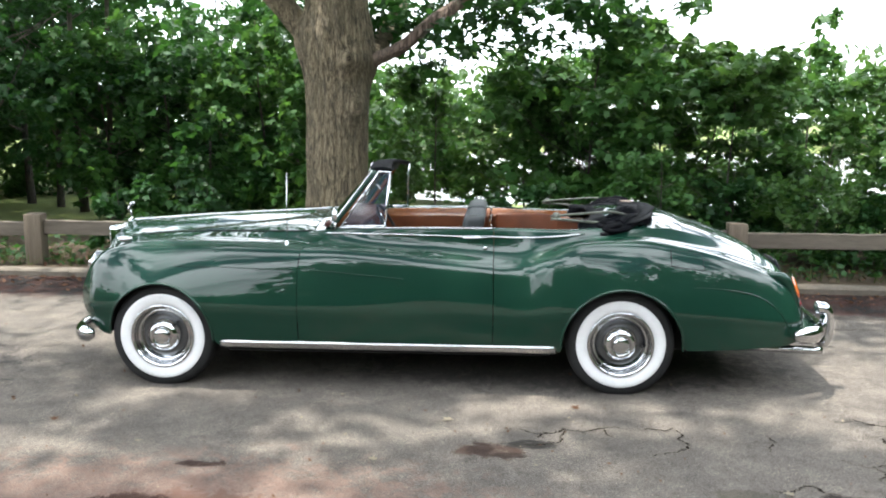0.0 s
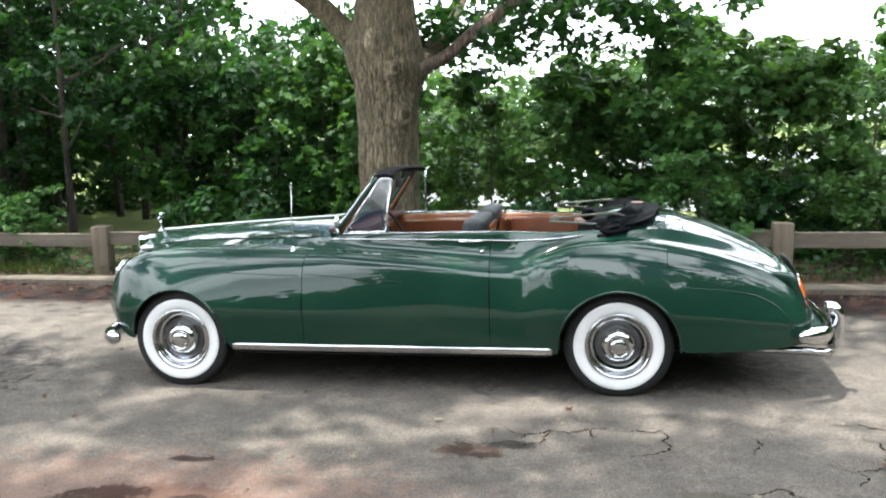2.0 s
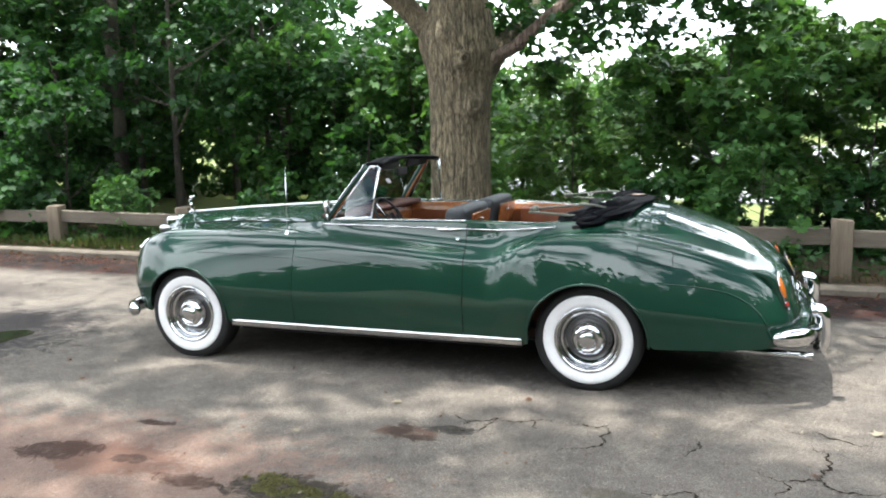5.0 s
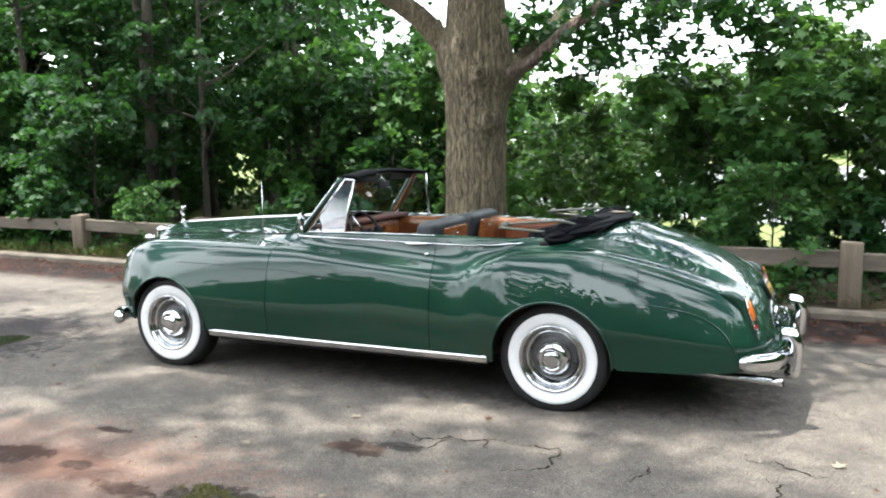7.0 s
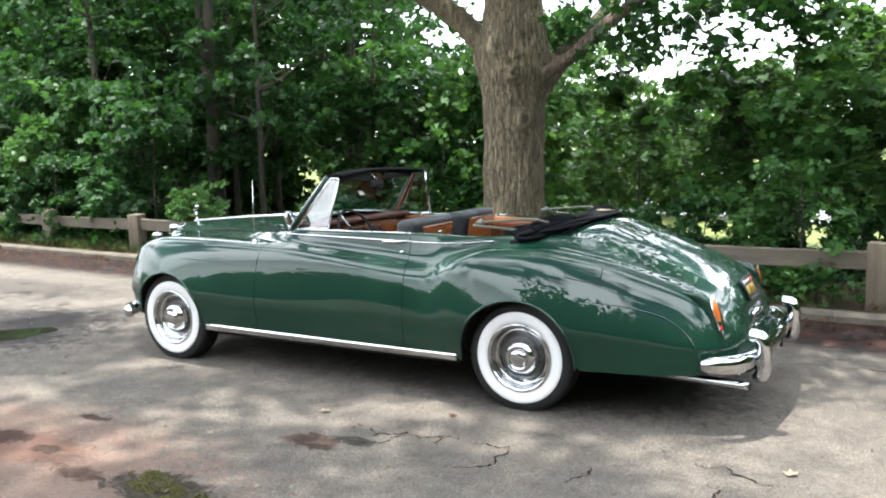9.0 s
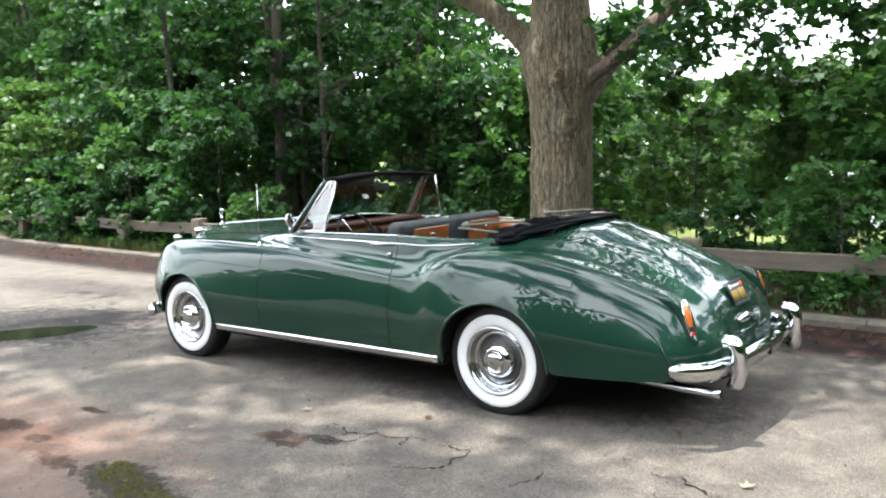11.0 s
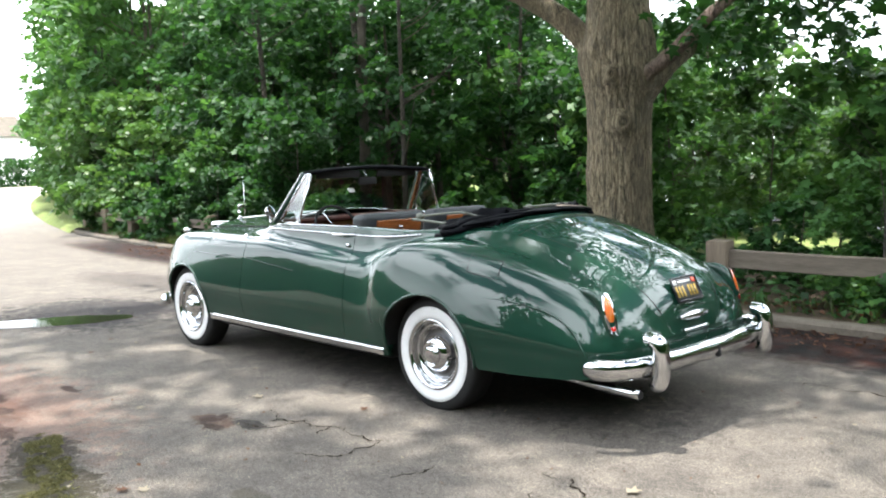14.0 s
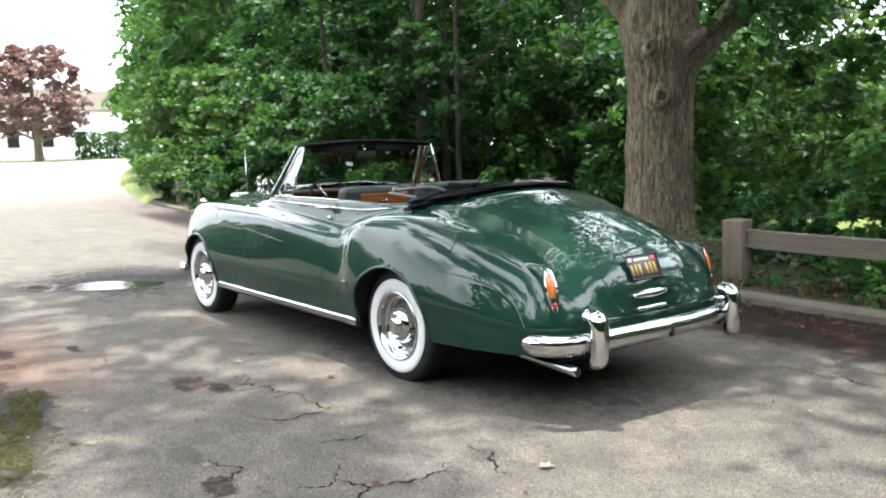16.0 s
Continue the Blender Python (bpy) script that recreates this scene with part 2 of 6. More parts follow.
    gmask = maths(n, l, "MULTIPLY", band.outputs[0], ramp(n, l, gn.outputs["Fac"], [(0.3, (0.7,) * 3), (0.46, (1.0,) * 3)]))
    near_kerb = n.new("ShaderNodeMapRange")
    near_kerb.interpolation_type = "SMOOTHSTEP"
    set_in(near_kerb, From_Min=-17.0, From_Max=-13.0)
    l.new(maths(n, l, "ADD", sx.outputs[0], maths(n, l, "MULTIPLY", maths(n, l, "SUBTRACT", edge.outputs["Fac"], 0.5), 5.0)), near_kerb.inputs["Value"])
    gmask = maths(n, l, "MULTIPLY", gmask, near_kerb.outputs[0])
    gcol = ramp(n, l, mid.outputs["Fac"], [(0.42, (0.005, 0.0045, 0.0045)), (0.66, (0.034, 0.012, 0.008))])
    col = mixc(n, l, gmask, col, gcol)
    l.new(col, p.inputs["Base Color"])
    p.inputs["Specular IOR Level"].default_value = 0.16
    l.new(ramp(n, l, mid.outputs["Fac"], [(0.3, (0.78,) * 3), (0.7, (0.95,) * 3)]), p.inputs["Roughness"])
    hb = maths(n, l, "ADD", grit.outputs["Fac"], maths(n, l, "MULTIPLY", mid.outputs["Fac"], 0.25))
    bump_to(n, l, p, hb, 0.8, 0.014)
    return m


def plain(name, color, rough=0.5, metal=0.0, coat=0.0):
    m, n, l, p = nodes_of(name)
    a = noise_node(n, l, 14, 4)
    l.new(ramp(n, l, a.outputs["Fac"], [(0.3, tuple(c * 0.85 for c in color)), (0.7, tuple(min(1, c * 1.12) for c in color))]), p.inputs["Base Color"])
    set_in(p, Roughness=rough, Metallic=metal, Coat_Weight=coat)
    return m


def lens_mat(name, color):
    m, n, l, p = nodes_of(name)
    set_in(p, Base_Color=rgb(color), Roughness=0.12, Coat_Weight=1.0, Subsurface_Weight=0.3)
    wv = n.new("ShaderNodeTexWave")
    set_in(wv, Scale=40.0)
    bump_to(n, l, p, wv.outputs["Fac"], 0.2, 0.002)
    return m


def wood_mat(name, dark, light, gloss=0.25):
    m, n, l, p = nodes_of(name)
    a = noise_node(n, l, 9, 7, 0.65, (1.2, 1.0, 9.0), distortion=1.2)
    l.new(ramp(n, l, a.outputs["Fac"], [(0.32, dark), (0.68, light)]), p.inputs["Base Color"])
    set_in(p, Roughness=gloss, Coat_Weight=0.5)
    return m


PAINT = car_paint()
CHROME = chrome()
DULL_CHROME = chrome("dull_chrome", (0.55, 0.56, 0.57), 0.16)
RUBBER = surface("tyre_rubber", (0.008, 0.008, 0.008), (0.02, 0.02, 0.02), 12, 0.75, bump=0.3)
WHITEWALL = surface("whitewall_rubber", (0.5952, 0.5952, 0.5859), (0.6882, 0.6882, 0.6789), 8, 0.55, bump=0.1)
DISC_DARK = plain("disc_enamel", (0.11, 0.112, 0.115), 0.3, 0.7)
BLACK = plain("black_underseal", (0.008, 0.008, 0.008), 0.95)
GLASS = glass_mat("window_glass", (0.5, 0.58, 0.54))
VENT_GLASS = glass_mat("quarter_glass", (0.86, 0.9, 0.9), 0.09)
MIRROR = chrome("mirror_silver", (0.85, 0.86, 0.87), 0.03)
AMBER = lens_mat("amber_lens", (0.44, 0.11, 0.013))
RED_LENS = lens_mat("red_lens", (0.4, 0.012, 0.012))
TAN = surface("tan_leather", (0.06, 0.017, 0.006), (0.12, 0.036, 0.012), 5, 0.45, bump=0.25, fine=120)
DARK_LEATHER = surface("grey_leather", (0.0147, 0.01764, 0.01932), (0.0315, 0.03696, 0.0399), 6, 0.5, bump=0.25, fine=130)
RED_LEATHER = surface("oxblood_leather", (0.028, 0.008, 0.006), (0.056, 0.016, 0.011), 6, 0.45, bump=0.2, fine=120)
CARPET = surface("dark_carpet", (0.02, 0.012, 0.01), (0.05, 0.028, 0.022), 20, 0.95, bump=0.5)
WALNUT = wood_mat("walnut_veneer", (0.09, 0.026, 0.007), (0.21, 0.075, 0.022))
CANVAS = surface("black_hood_cloth", (0.0012, 0.0014, 0.002), (0.003, 0.0035, 0.005), 5, 0.6, bump=0.25, fine=260, spec=0.04)
LINING = surface("beige_hood_lining", (0.12, 0.096, 0.078), (0.204, 0.168, 0.138), 6, 0.8, bump=0.2, fine=180)
OLIVE_METAL = plain("olive_painted_steel", (0.07, 0.078, 0.057), 0.4)
PLATE_BLACK = plain("plate_black", (0.012, 0.013, 0.016), 0.35)
PLATE_YELLOW = plain("plate_yellow", (0.3, 0.2, 0.03), 0.4)
PLATE_RED = plain("plate_red", (0.6, 0.09, 0.05), 0.4)
PLATE_WHITE = plain("plate_white", (0.525, 0.525, 0.504), 0.4)
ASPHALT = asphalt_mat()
GROUND = surface("mown_grass", (0.08, 0.105, 0.03), (0.15, 0.185, 0.055), 0.9, 0.95, bump=0.6, depth=0.03, fine=25)
SOIL = surface("leafy_soil", (0.01925, 0.0143, 0.0088), (0.066, 0.04675, 0.0275), 2.0, 0.95, bump=0.7, depth=0.03, fine=24)
CONCRETE = surface("kerb_concrete", (0.06395, 0.05384, 0.0412), (0.1279, 0.1107, 0.08807), 3.5, 0.9, bump=0.5, depth=0.01, fine=45)
TIMBER = surface("weathered_timber", (0.0627, 0.05088, 0.0385), (0.1379, 0.118, 0.0924), 2.5, 0.9, bump=0.6, depth=0.008, fine=22, stretch=(0.38, 4.44, 4.2))
POST_TIMBER = surface("weathered_post", (0.07106, 0.05494, 0.0385), (0.1505, 0.1221, 0.09051), 2.5, 0.9, bump=0.6, depth=0.008, fine=22, stretch=(4.56, 4.44, 0.35))
OAK_BARK = bark_mat("oak_bark", (0.085, 0.067, 0.043), (0.4, 0.325, 0.205), 9.0)
BARE_BARK = bark_mat("pale_bare_bark", (0.05, 0.03, 0.023), (0.22, 0.155, 0.125), 4)
THIN_BARK = bark_mat("sapling_bark", (0.02, 0.018, 0.015), (0.07, 0.06, 0.048), 12)
LEAF = leaf_mat("green_leaf", (0.00456, 0.02168, 0.007524), (0.02584, 0.08041, 0.02189), (0.0608, 0.1748, 0.02052), 0.52)
# lighter leaf greens, with sunlight put into the colour
LEAF_SUNLIT = leaf_mat("fresh_green_leaf", (0.0176, 0.056, 0.0128), (0.06, 0.128, 0.032), (0.12, 0.24, 0.032), 0.42)
LEAF_MID = leaf_mat("mid_green_leaf", (0.014, 0.05, 0.014), (0.054, 0.136, 0.034), (0.13, 0.29, 0.035), 0.48)
LEAF_FAR = leaf_mat("far_leaf", (0.02, 0.045, 0.014), (0.06, 0.11, 0.035), (0.12, 0.2, 0.04))
LEAF_COPPER = leaf_mat("copper_leaf", (0.13, 0.08, 0.075), (0.25, 0.165, 0.145), (0.34, 0.2, 0.15))
GRASS = leaf_mat("grass_blade", (0.0144, 0.0288, 0.00576), (0.048, 0.072, 0.0144), (0.096, 0.12, 0.024))
MOSS = leaf_mat("olive_moss", (0.045, 0.042, 0.014), (0.115, 0.108, 0.04), (0.12, 0.12, 0.04), 0.8)
DEAD_LEAF = leaf_mat("dead_leaf", (0.036, 0.016, 0.009), (0.1, 0.05, 0.027), (0.12, 0.06, 0.03), 0.7)
PALE_LEAF = leaf_mat("pale_dry_leaf", (0.17, 0.145, 0.1), (0.27, 0.24, 0.18), (0.195, 0.13, 0.065), 0.7)
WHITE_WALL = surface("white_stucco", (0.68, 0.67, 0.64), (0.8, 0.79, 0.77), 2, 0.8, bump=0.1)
CRACK = surface("crack_tar", (0.012, 0.01, 0.008), (0.03, 0.025, 0.021), 9, 0.95, bump=0.2, spec=0.0)


def water_mat():
    m, n, l, p = nodes_of("still_water")
    set_in(p, Base_Color=rgb((0.012, 0.011, 0.009)), Roughness=0.02, IOR=1.33)
    a = noise_node(n, l, 7.0, 3)
    bump_to(n, l, p, a.outputs["Fac"], 0.25, 0.01)
    return m


WATER = water_mat()
LAKE = surface("lake_water", (0.2, 0.21, 0.21), (0.3, 0.31, 0.31), 0.5, 0.22, bump=0.1, depth=0.02, fine=3)


# ---- builders ----
def mesh_of(name, verts, faces, mat, smooth=True):
    me = bpy.data.meshes.new(name)
    me.from_pydata([tuple(v) for v in verts], [], faces)
    me.materials.append(mat)
    if smooth:
        me.polygons.foreach_set("use_smooth", [True] * len(me.polygons))
    me.update()
    return me


def part(name, me, parent=None, label="", m=None):
    ob = new(name, me)
    if parent:
        ob.parent = parent
    if m is not None:
        ob.matrix_basis = m
    if label:
        ob["label"] = label
    return ob


def thing(name, label, category, group="", kind="", place=None):
    ob = new(name)
    if place is not None:
        ob.matrix_basis = place
    return tagged(ob, label, category, group, kind)


def bm_mesh(name, bm, mat, smooth=True):
    bmesh.ops.recalc_face_normals(bm, faces=bm.faces)
    me = bpy.data.meshes.new(name)
    bm.to_mesh(me)
    bm.free()
    me.materials.append(mat)
    if smooth:
        me.polygons.foreach_set("use_smooth", [True] * len(me.polygons))
    return me


def grid_mesh(name, rows, mat, closed_u=False, closed_v=False, smooth=True, caps=True):
    """Rows of points, all of one length, joined into a sheet or tube."""
    nu, nv = len(rows), len(rows[0])
    verts = [p for r in rows for p in r]
    faces = []
    for i in range(nu if closed_u else nu - 1):
        for j in range(nv if closed_v else nv - 1):
            a, b = i * nv + j, i * nv + (j + 1) % nv
            c, d = ((i + 1) % nu) * nv + (j + 1) % nv, ((i + 1) % nu) * nv + j
            faces.append((a, b, c, d))
    if closed_v and not closed_u and caps:
        faces.append(tuple(range(nv))[::-1])
        faces.append(tuple((nu - 1) * nv + j for j in range(nv)))
    return mesh_of(name, verts, faces, mat, smooth)


def sweep_rows(path, section, up=Vector((0, 0, 1)), scales=None):
    """Rings of a section (side, up) carried along a path."""
    rows = []
    pts = [Vector(p) for p in path]
    for i, p in enumerate(pts):
        d = (pts[min(i + 1, len(pts) - 1)] - pts[max(i - 1, 0)]).normalized()
        side = d.cross(up)
        side = side.normalized() if side.length > 1e-5 else Vector((1, 0, 0))
        over = side.cross(d).normalized()
        k = scales[i] if scales else 1.0
        rows.append([tuple(p + side * (a * k) + over * (b * k)) for a, b in section])
    return rows


def noise_of(x, y, z):
    return noise.noise(Vector((x, y, z)))


def ring(r, n=10, rz=None):
    return [(r * math.cos(2 * math.pi * i / n), (rz or r) * math.sin(2 * math.pi * i / n)) for i in range(n)]


def tube(name, path, r, mat, n=10, scales=None, up=Vector((0, 0, 1))):
    return grid_mesh(name, sweep_rows(path, ring(r, n), up, scales), mat, closed_v=True)


def smooth_path(pts, per=8):
    """A Catmull-Rom line through the points."""
    p = [Vector(a) for a in pts]
    p = [2 * p[0] - p[1]] + p + [2 * p[-1] - p[-2]]
    out = []
    for i in range(1, len(p) - 2):
        for k in range(per):
            t = k / per
            out.append(0.5 * (2 * p[i] + (p[i + 1] - p[i - 1]) * t + (2 * p[i - 1] - 5 * p[i] + 4 * p[i + 1] - p[i + 2]) * t * t
                              + (3 * p[i] - p[i - 1] - 3 * p[i + 1] + p[i + 2]) * t ** 3))
    return out + [p[-2]]


def lathe(name, profile, mat, n=48, axis="y"):
    """A profile of (radius, along) turned about the y axis."""
    rows = []
    for r, a in profile:
        rows.append([(r * math.cos(2 * math.pi * i / n), a, r * math.sin(2 * math.pi * i / n)) for i in range(n)])
    return grid_mesh(name, rows, mat, closed_v=True, caps=False)


def box(name, x0, x1, y0, y1, z0, z1, mat, bevel=0.01, segs=2):
    bm = bmesh.new()
    bmesh.ops.create_cube(bm, size=1.0)
    for v in bm.verts:
        v.co = Vector((x0 + (v.co.x + 0.5) * (x1 - x0), y0 + (v.co.y + 0.5) * (y1 - y0), z0 + (v.co.z + 0.5) * (z1 - z0)))
    if bevel:
        bmesh.ops.bevel(bm, geom=list(bm.edges), offset=bevel, segments=segs, affect="EDGES", profile=0.5)
    return bm_mesh(name, bm, mat)


def knots(*pairs):
    """A smooth curve through pairs of (x, value) that doesn't overshoot."""
    xs = [p[0] for p in pairs]
    ys = [p[1] for p in pairs]
    h = [b - a for a, b in zip(xs, xs[1:])]
    d = [(b - a) / k for a, b, k in zip(ys, ys[1:], h)]
    m = [d[0]]
    for i in range(1, len(d)):
        if d[i - 1] * d[i] <= 0:
            m.append(0.0)
        else:
            w1, w2 = 2 * h[i] + h[i - 1], h[i] + 2 * h[i - 1]
            m.append((w1 + w2) / (w1 / d[i - 1] + w2 / d[i]))
    m.append(d[-1])

    def f(x):
        if x <= xs[0]:
            return ys[0]
        if x >= xs[-1]:
            return ys[-1]
        i = max(k for k in range(len(xs)) if xs[k] <= x)
        i = min(i, len(h) - 1)
        t = (x - xs[i]) / h[i]
        return ((1 + 2 * t) * (1 - t) ** 2 * ys[i] + t * (1 - t) ** 2 * h[i] * m[i]
                + t * t * (3 - 2 * t) * ys[i + 1] + t * t * (t - 1) * h[i] * m[i + 1])
    return f

# ---- the car: its front to -x, its length along x, wheelbase 3.124 ----
AXLE_F, AXLE_R, HUB_Z = -1.562, 1.562, 0.345
Z_BASE = knots((-2.19, 0.5), (-2.1, 0.4), (-1.95, 0.345), (-1.2, 0.3), (1.1, 0.295), (1.95, 0.32), (2.6, 0.335), (2.78, 0.37), (2.87, 0.42))
W_BASE = knots((-2.19, 0.68), (-1.95, 0.83), (-1.2, 0.885), (1.0, 0.89), (1.6, 0.93), (2.2, 0.895), (2.6, 0.812), (2.87, 0.735))
W_WIDE = knots((-2.19, 0.70), (-2.05, 0.83), (-1.6, 0.925), (-0.6, 0.925), (0.5, 0.916), (0.83, 0.908), (0.93, 0.913), (1.12, 0.953), (1.27, 0.966), (1.6, 0.962), (2.1, 0.915), (2.5, 0.83), (2.87, 0.74))
Z_WIDE = knots((-2.19, 0.58), (-1.6, 0.64), (-0.6, 0.6), (0.9, 0.58), (1.5, 0.64), (2.2, 0.6), (2.87, 0.5))
Y_RIDGE = knots((-2.19, 0.68), (-1.95, 0.76), (-1.5, 0.80), (-0.6, 0.85), (0.3, 0.88), (0.7, 0.875), (0.93, 0.865), (1.1, 0.892), (1.4, 0.868), (1.8, 0.838), (2.2, 0.79), (2.6, 0.71), (2.87, 0.66))
Z_RIDGE = knots((-2.19, 0.66), (-2.13, 0.79), (-1.98, 0.90), (-1.75, 0.955), (-1.3, 0.965), (-0.6, 0.935), (0.0, 0.89), (0.5, 0.845), (0.85, 0.815),
                (0.98, 0.835), (1.1, 0.905), (1.3, 0.975), (1.6, 0.99), (2.0, 0.935), (2.4, 0.83), (2.65, 0.73), (2.8, 0.6), (2.87, 0.5))
Y_VALLEY = knots((-2.19, 0.62), (-1.9, 0.60), (-1.5, 0.61), (-0.6, 0.73), (-0.3, 0.78), (0.5, 0.80), (0.9, 0.80), (1.2, 0.76), (1.5, 0.71), (2.0, 0.65), (2.4, 0.585), (2.87, 0.5))
Z_VALLEY = knots((-2.19, 0.67), (-2.1, 0.84), (-1.9, 0.955), (-1.5, 1.005), (-0.6, 1.01), (0.0, 0.985), (0.5, 0.955), (0.88, 0.94), (1.05, 0.965), (1.3, 1.025),
                 (1.7, 1.05), (2.1, 0.985), (2.4, 0.895), (2.65, 0.785), (2.8, 0.64), (2.87, 0.5))
Y_BELT = knots((-2.19, 0.56), (-2.0, 0.44), (-1.6, 0.46), (-1.0, 0.56), (-0.6, 0.655), (-0.35, 0.73), (0.0, 0.76), (0.7, 0.765), (1.1, 0.74), (1.5, 0.66), (1.9, 0.57), (2.4, 0.47), (2.87, 0.4))
Z_BELT = knots((-2.19, 0.68), (-2.08, 0.88), (-1.9, 0.985), (-1.5, 1.025), (-0.6, 1.06), (-0.35, 1.08), (0.7, 1.088), (1.2, 1.075), (1.55, 1.09), (1.85, 1.095),
               (2.1, 1.045), (2.4, 0.945), (2.65, 0.83), (2.8, 0.68), (2.87, 0.5))
Z_DECK = knots((1.4, 1.16), (1.6, 1.19), (1.93, 1.165), (2.08, 1.12), (2.25, 1.065), (2.46, 0.98), (2.63, 0.885), (2.74, 0.8), (2.8, 0.72), (2.84, 0.6), (2.87, 0.42))
Z_BONNET = knots((-2.12, 1.05), (-1.8, 1.075), (-1.36, 1.108), (-0.92, 1.134), (-0.52, 1.157), (-0.34, 1.168))


def tail_in(x):
    u = max(0.0, (x - 2.6) / 0.275)
    return max(0.0, 1 - min(1.0, u) ** 3.6) ** (1 / 3.6)


def flank(x, s):
    """The body's side at x: s runs 0 to 5 from the lower edge over the wing's ridge to the belt. y is positive."""
    k = tail_in(x)
    zb, zw = Z_BASE(x), Z_WIDE(x)
    pts = [(W_BASE(x), zb), (0.45 * W_BASE(x) + 0.55 * W_WIDE(x) + 0.006, 0.5 * (zb + zw)), (W_WIDE(x), zw),
           (Y_RIDGE(x), Z_RIDGE(x)), (Y_VALLEY(x), Z_VALLEY(x)), (Y_BELT(x), Z_BELT(x))]
    pts = [(2 * pts[0][0] - pts[1][0], 2 * pts[0][1] - pts[1][1])] + pts + [(2 * pts[-1][0] - pts[-2][0], 2 * pts[-1][1] - pts[-2][1])]
    i = min(int(s), 4)
    t = s - i
    a, b, c, d = pts[i:i + 4]
    v = [0.5 * (2 * b[q] + (c[q] - a[q]) * t + (2 * a[q] - 5 * b[q] + 4 * c[q] - d[q]) * t * t + (3 * b[q] - a[q] - 3 * c[q] + d[q]) * t ** 3) for q in (0, 1)]
    return v[0] * k, v[1]


def s_at(x, z):
    """The s at which the lower flank reaches the height z."""
    lo, hi = 0.0, 3.0
    for _ in range(26):
        mid = (lo + hi) / 2
        lo, hi = (mid, hi) if flank(x, mid)[1] < z else (lo, mid)
    return lo


def lower_edge(x):
    z = Z_BASE(x)
    for cx, rx, rz in ((AXLE_F - 0.005, 0.372, 0.375), (AXLE_R, 0.398, 0.38)):
        u = (x - cx) / rx
        if abs(u) < 1:
            z = max(z, HUB_Z + rz * math.sqrt(1 - u * u))
    return s_at(x, z) if z > Z_BASE(x) + 1e-4 else 0.0


def stations(a, b, step=0.04):
    xs = set(round(a + (b - a) * i / max(1, round((b - a) / step)), 4) for i in range(max(1, round((b - a) / step)) + 1))
    for cx, rx in ((AXLE_F - 0.005, 0.372), (AXLE_R, 0.398)):
        xs = set(x for x in xs if abs(x - cx) > rx)
        for i in range(41):
            x = cx - rx * math.cos(math.pi * i / 40)
            if a <= x <= b:
                xs.add(round(x, 5))
    if b > 2.85:
        xs |= {2.85, 2.86, 2.866, 2.87, 2.8725, 2.874}
    return sorted(xs)


S_ROWS = [i / 36 for i in range(37)]


def side_panel(name, a, b, side, front=None, back=None, s_top=5.0, s_low=None, mat=None):
    """A panel of the flank between a and b; front(s) and back(s) bend its ends. side: -1 or 1."""
    rows = []
    for x in stations(a, b):
        s0 = lower_edge(x) if s_low is None else max(s_low, lower_edge(x))
        row = []
        for r in S_ROWS:
            s = s0 + (s_top - s0) * r
            xx = x
            if back and x > b - 0.5:
                xx = x + (back(s) - b) * ((x - (b - 0.5)) / 0.5)
            if front and x < a + 0.5:
                xx = x + (front(s) - a) * (((a + 0.5) - x) / 0.5)
            y, z = flank(xx, s)
            row.append((xx, side * y, z))
        rows.append(row)
    if side < 0:
        rows = rows[::-1]
    return grid_mesh(name, rows, mat or PAINT)


def solid(ob, t):
    m = ob.modifiers.new("thickness", "SOLIDIFY")
    m.thickness, m.offset, m.use_rim = t, -1.0, True
    e = ob.modifiers.new("crisp_edges", "EDGE_SPLIT")
    e.split_angle = radians(40)
    return ob


def door_front(s):
    """The curved leading edge of a door."""
    return -0.603 + 0.03 * max(0.0, s - 2.6) + 0.075 * max(0.0, s - 3.0) ** 1.25


def over(x, r):
    """Top surfaces between belt (r 0) and centre (r 1); y positive."""
    y0, z0 = flank(x, 5.0)
    zc = Z_BONNET(x) if x < 0 else Z_DECK(x)
    p = 2.0 if x < 0 else 2.1
    return y0 * (1 - r), z0 + (zc - z0) * (1 - (1 - r) ** p)


def top_panel(name, xs, r0, mat, r1=1.0):
    rows = []
    rs = [r0 + (r1 - r0) * i / 14 for i in range(15)]
    for x in xs:
        left = [(x, -over(x, r)[0], over(x, r)[1]) for r in rs]
        rows.append(left + [(p[0], -p[1], p[2]) for p in left[-2::-1]])
    return grid_mesh(name, rows[::-1], mat)


def strip_on(name, pts, w, h, mat):
    sec = [(-w, -h), (w, -h), (w * 0.9, h * 0.5), (w * 0.4, h), (-w * 0.4, h), (-w * 0.9, h * 0.5)]
    return grid_mesh(name, sweep_rows(pts, sec), mat, closed_v=True)


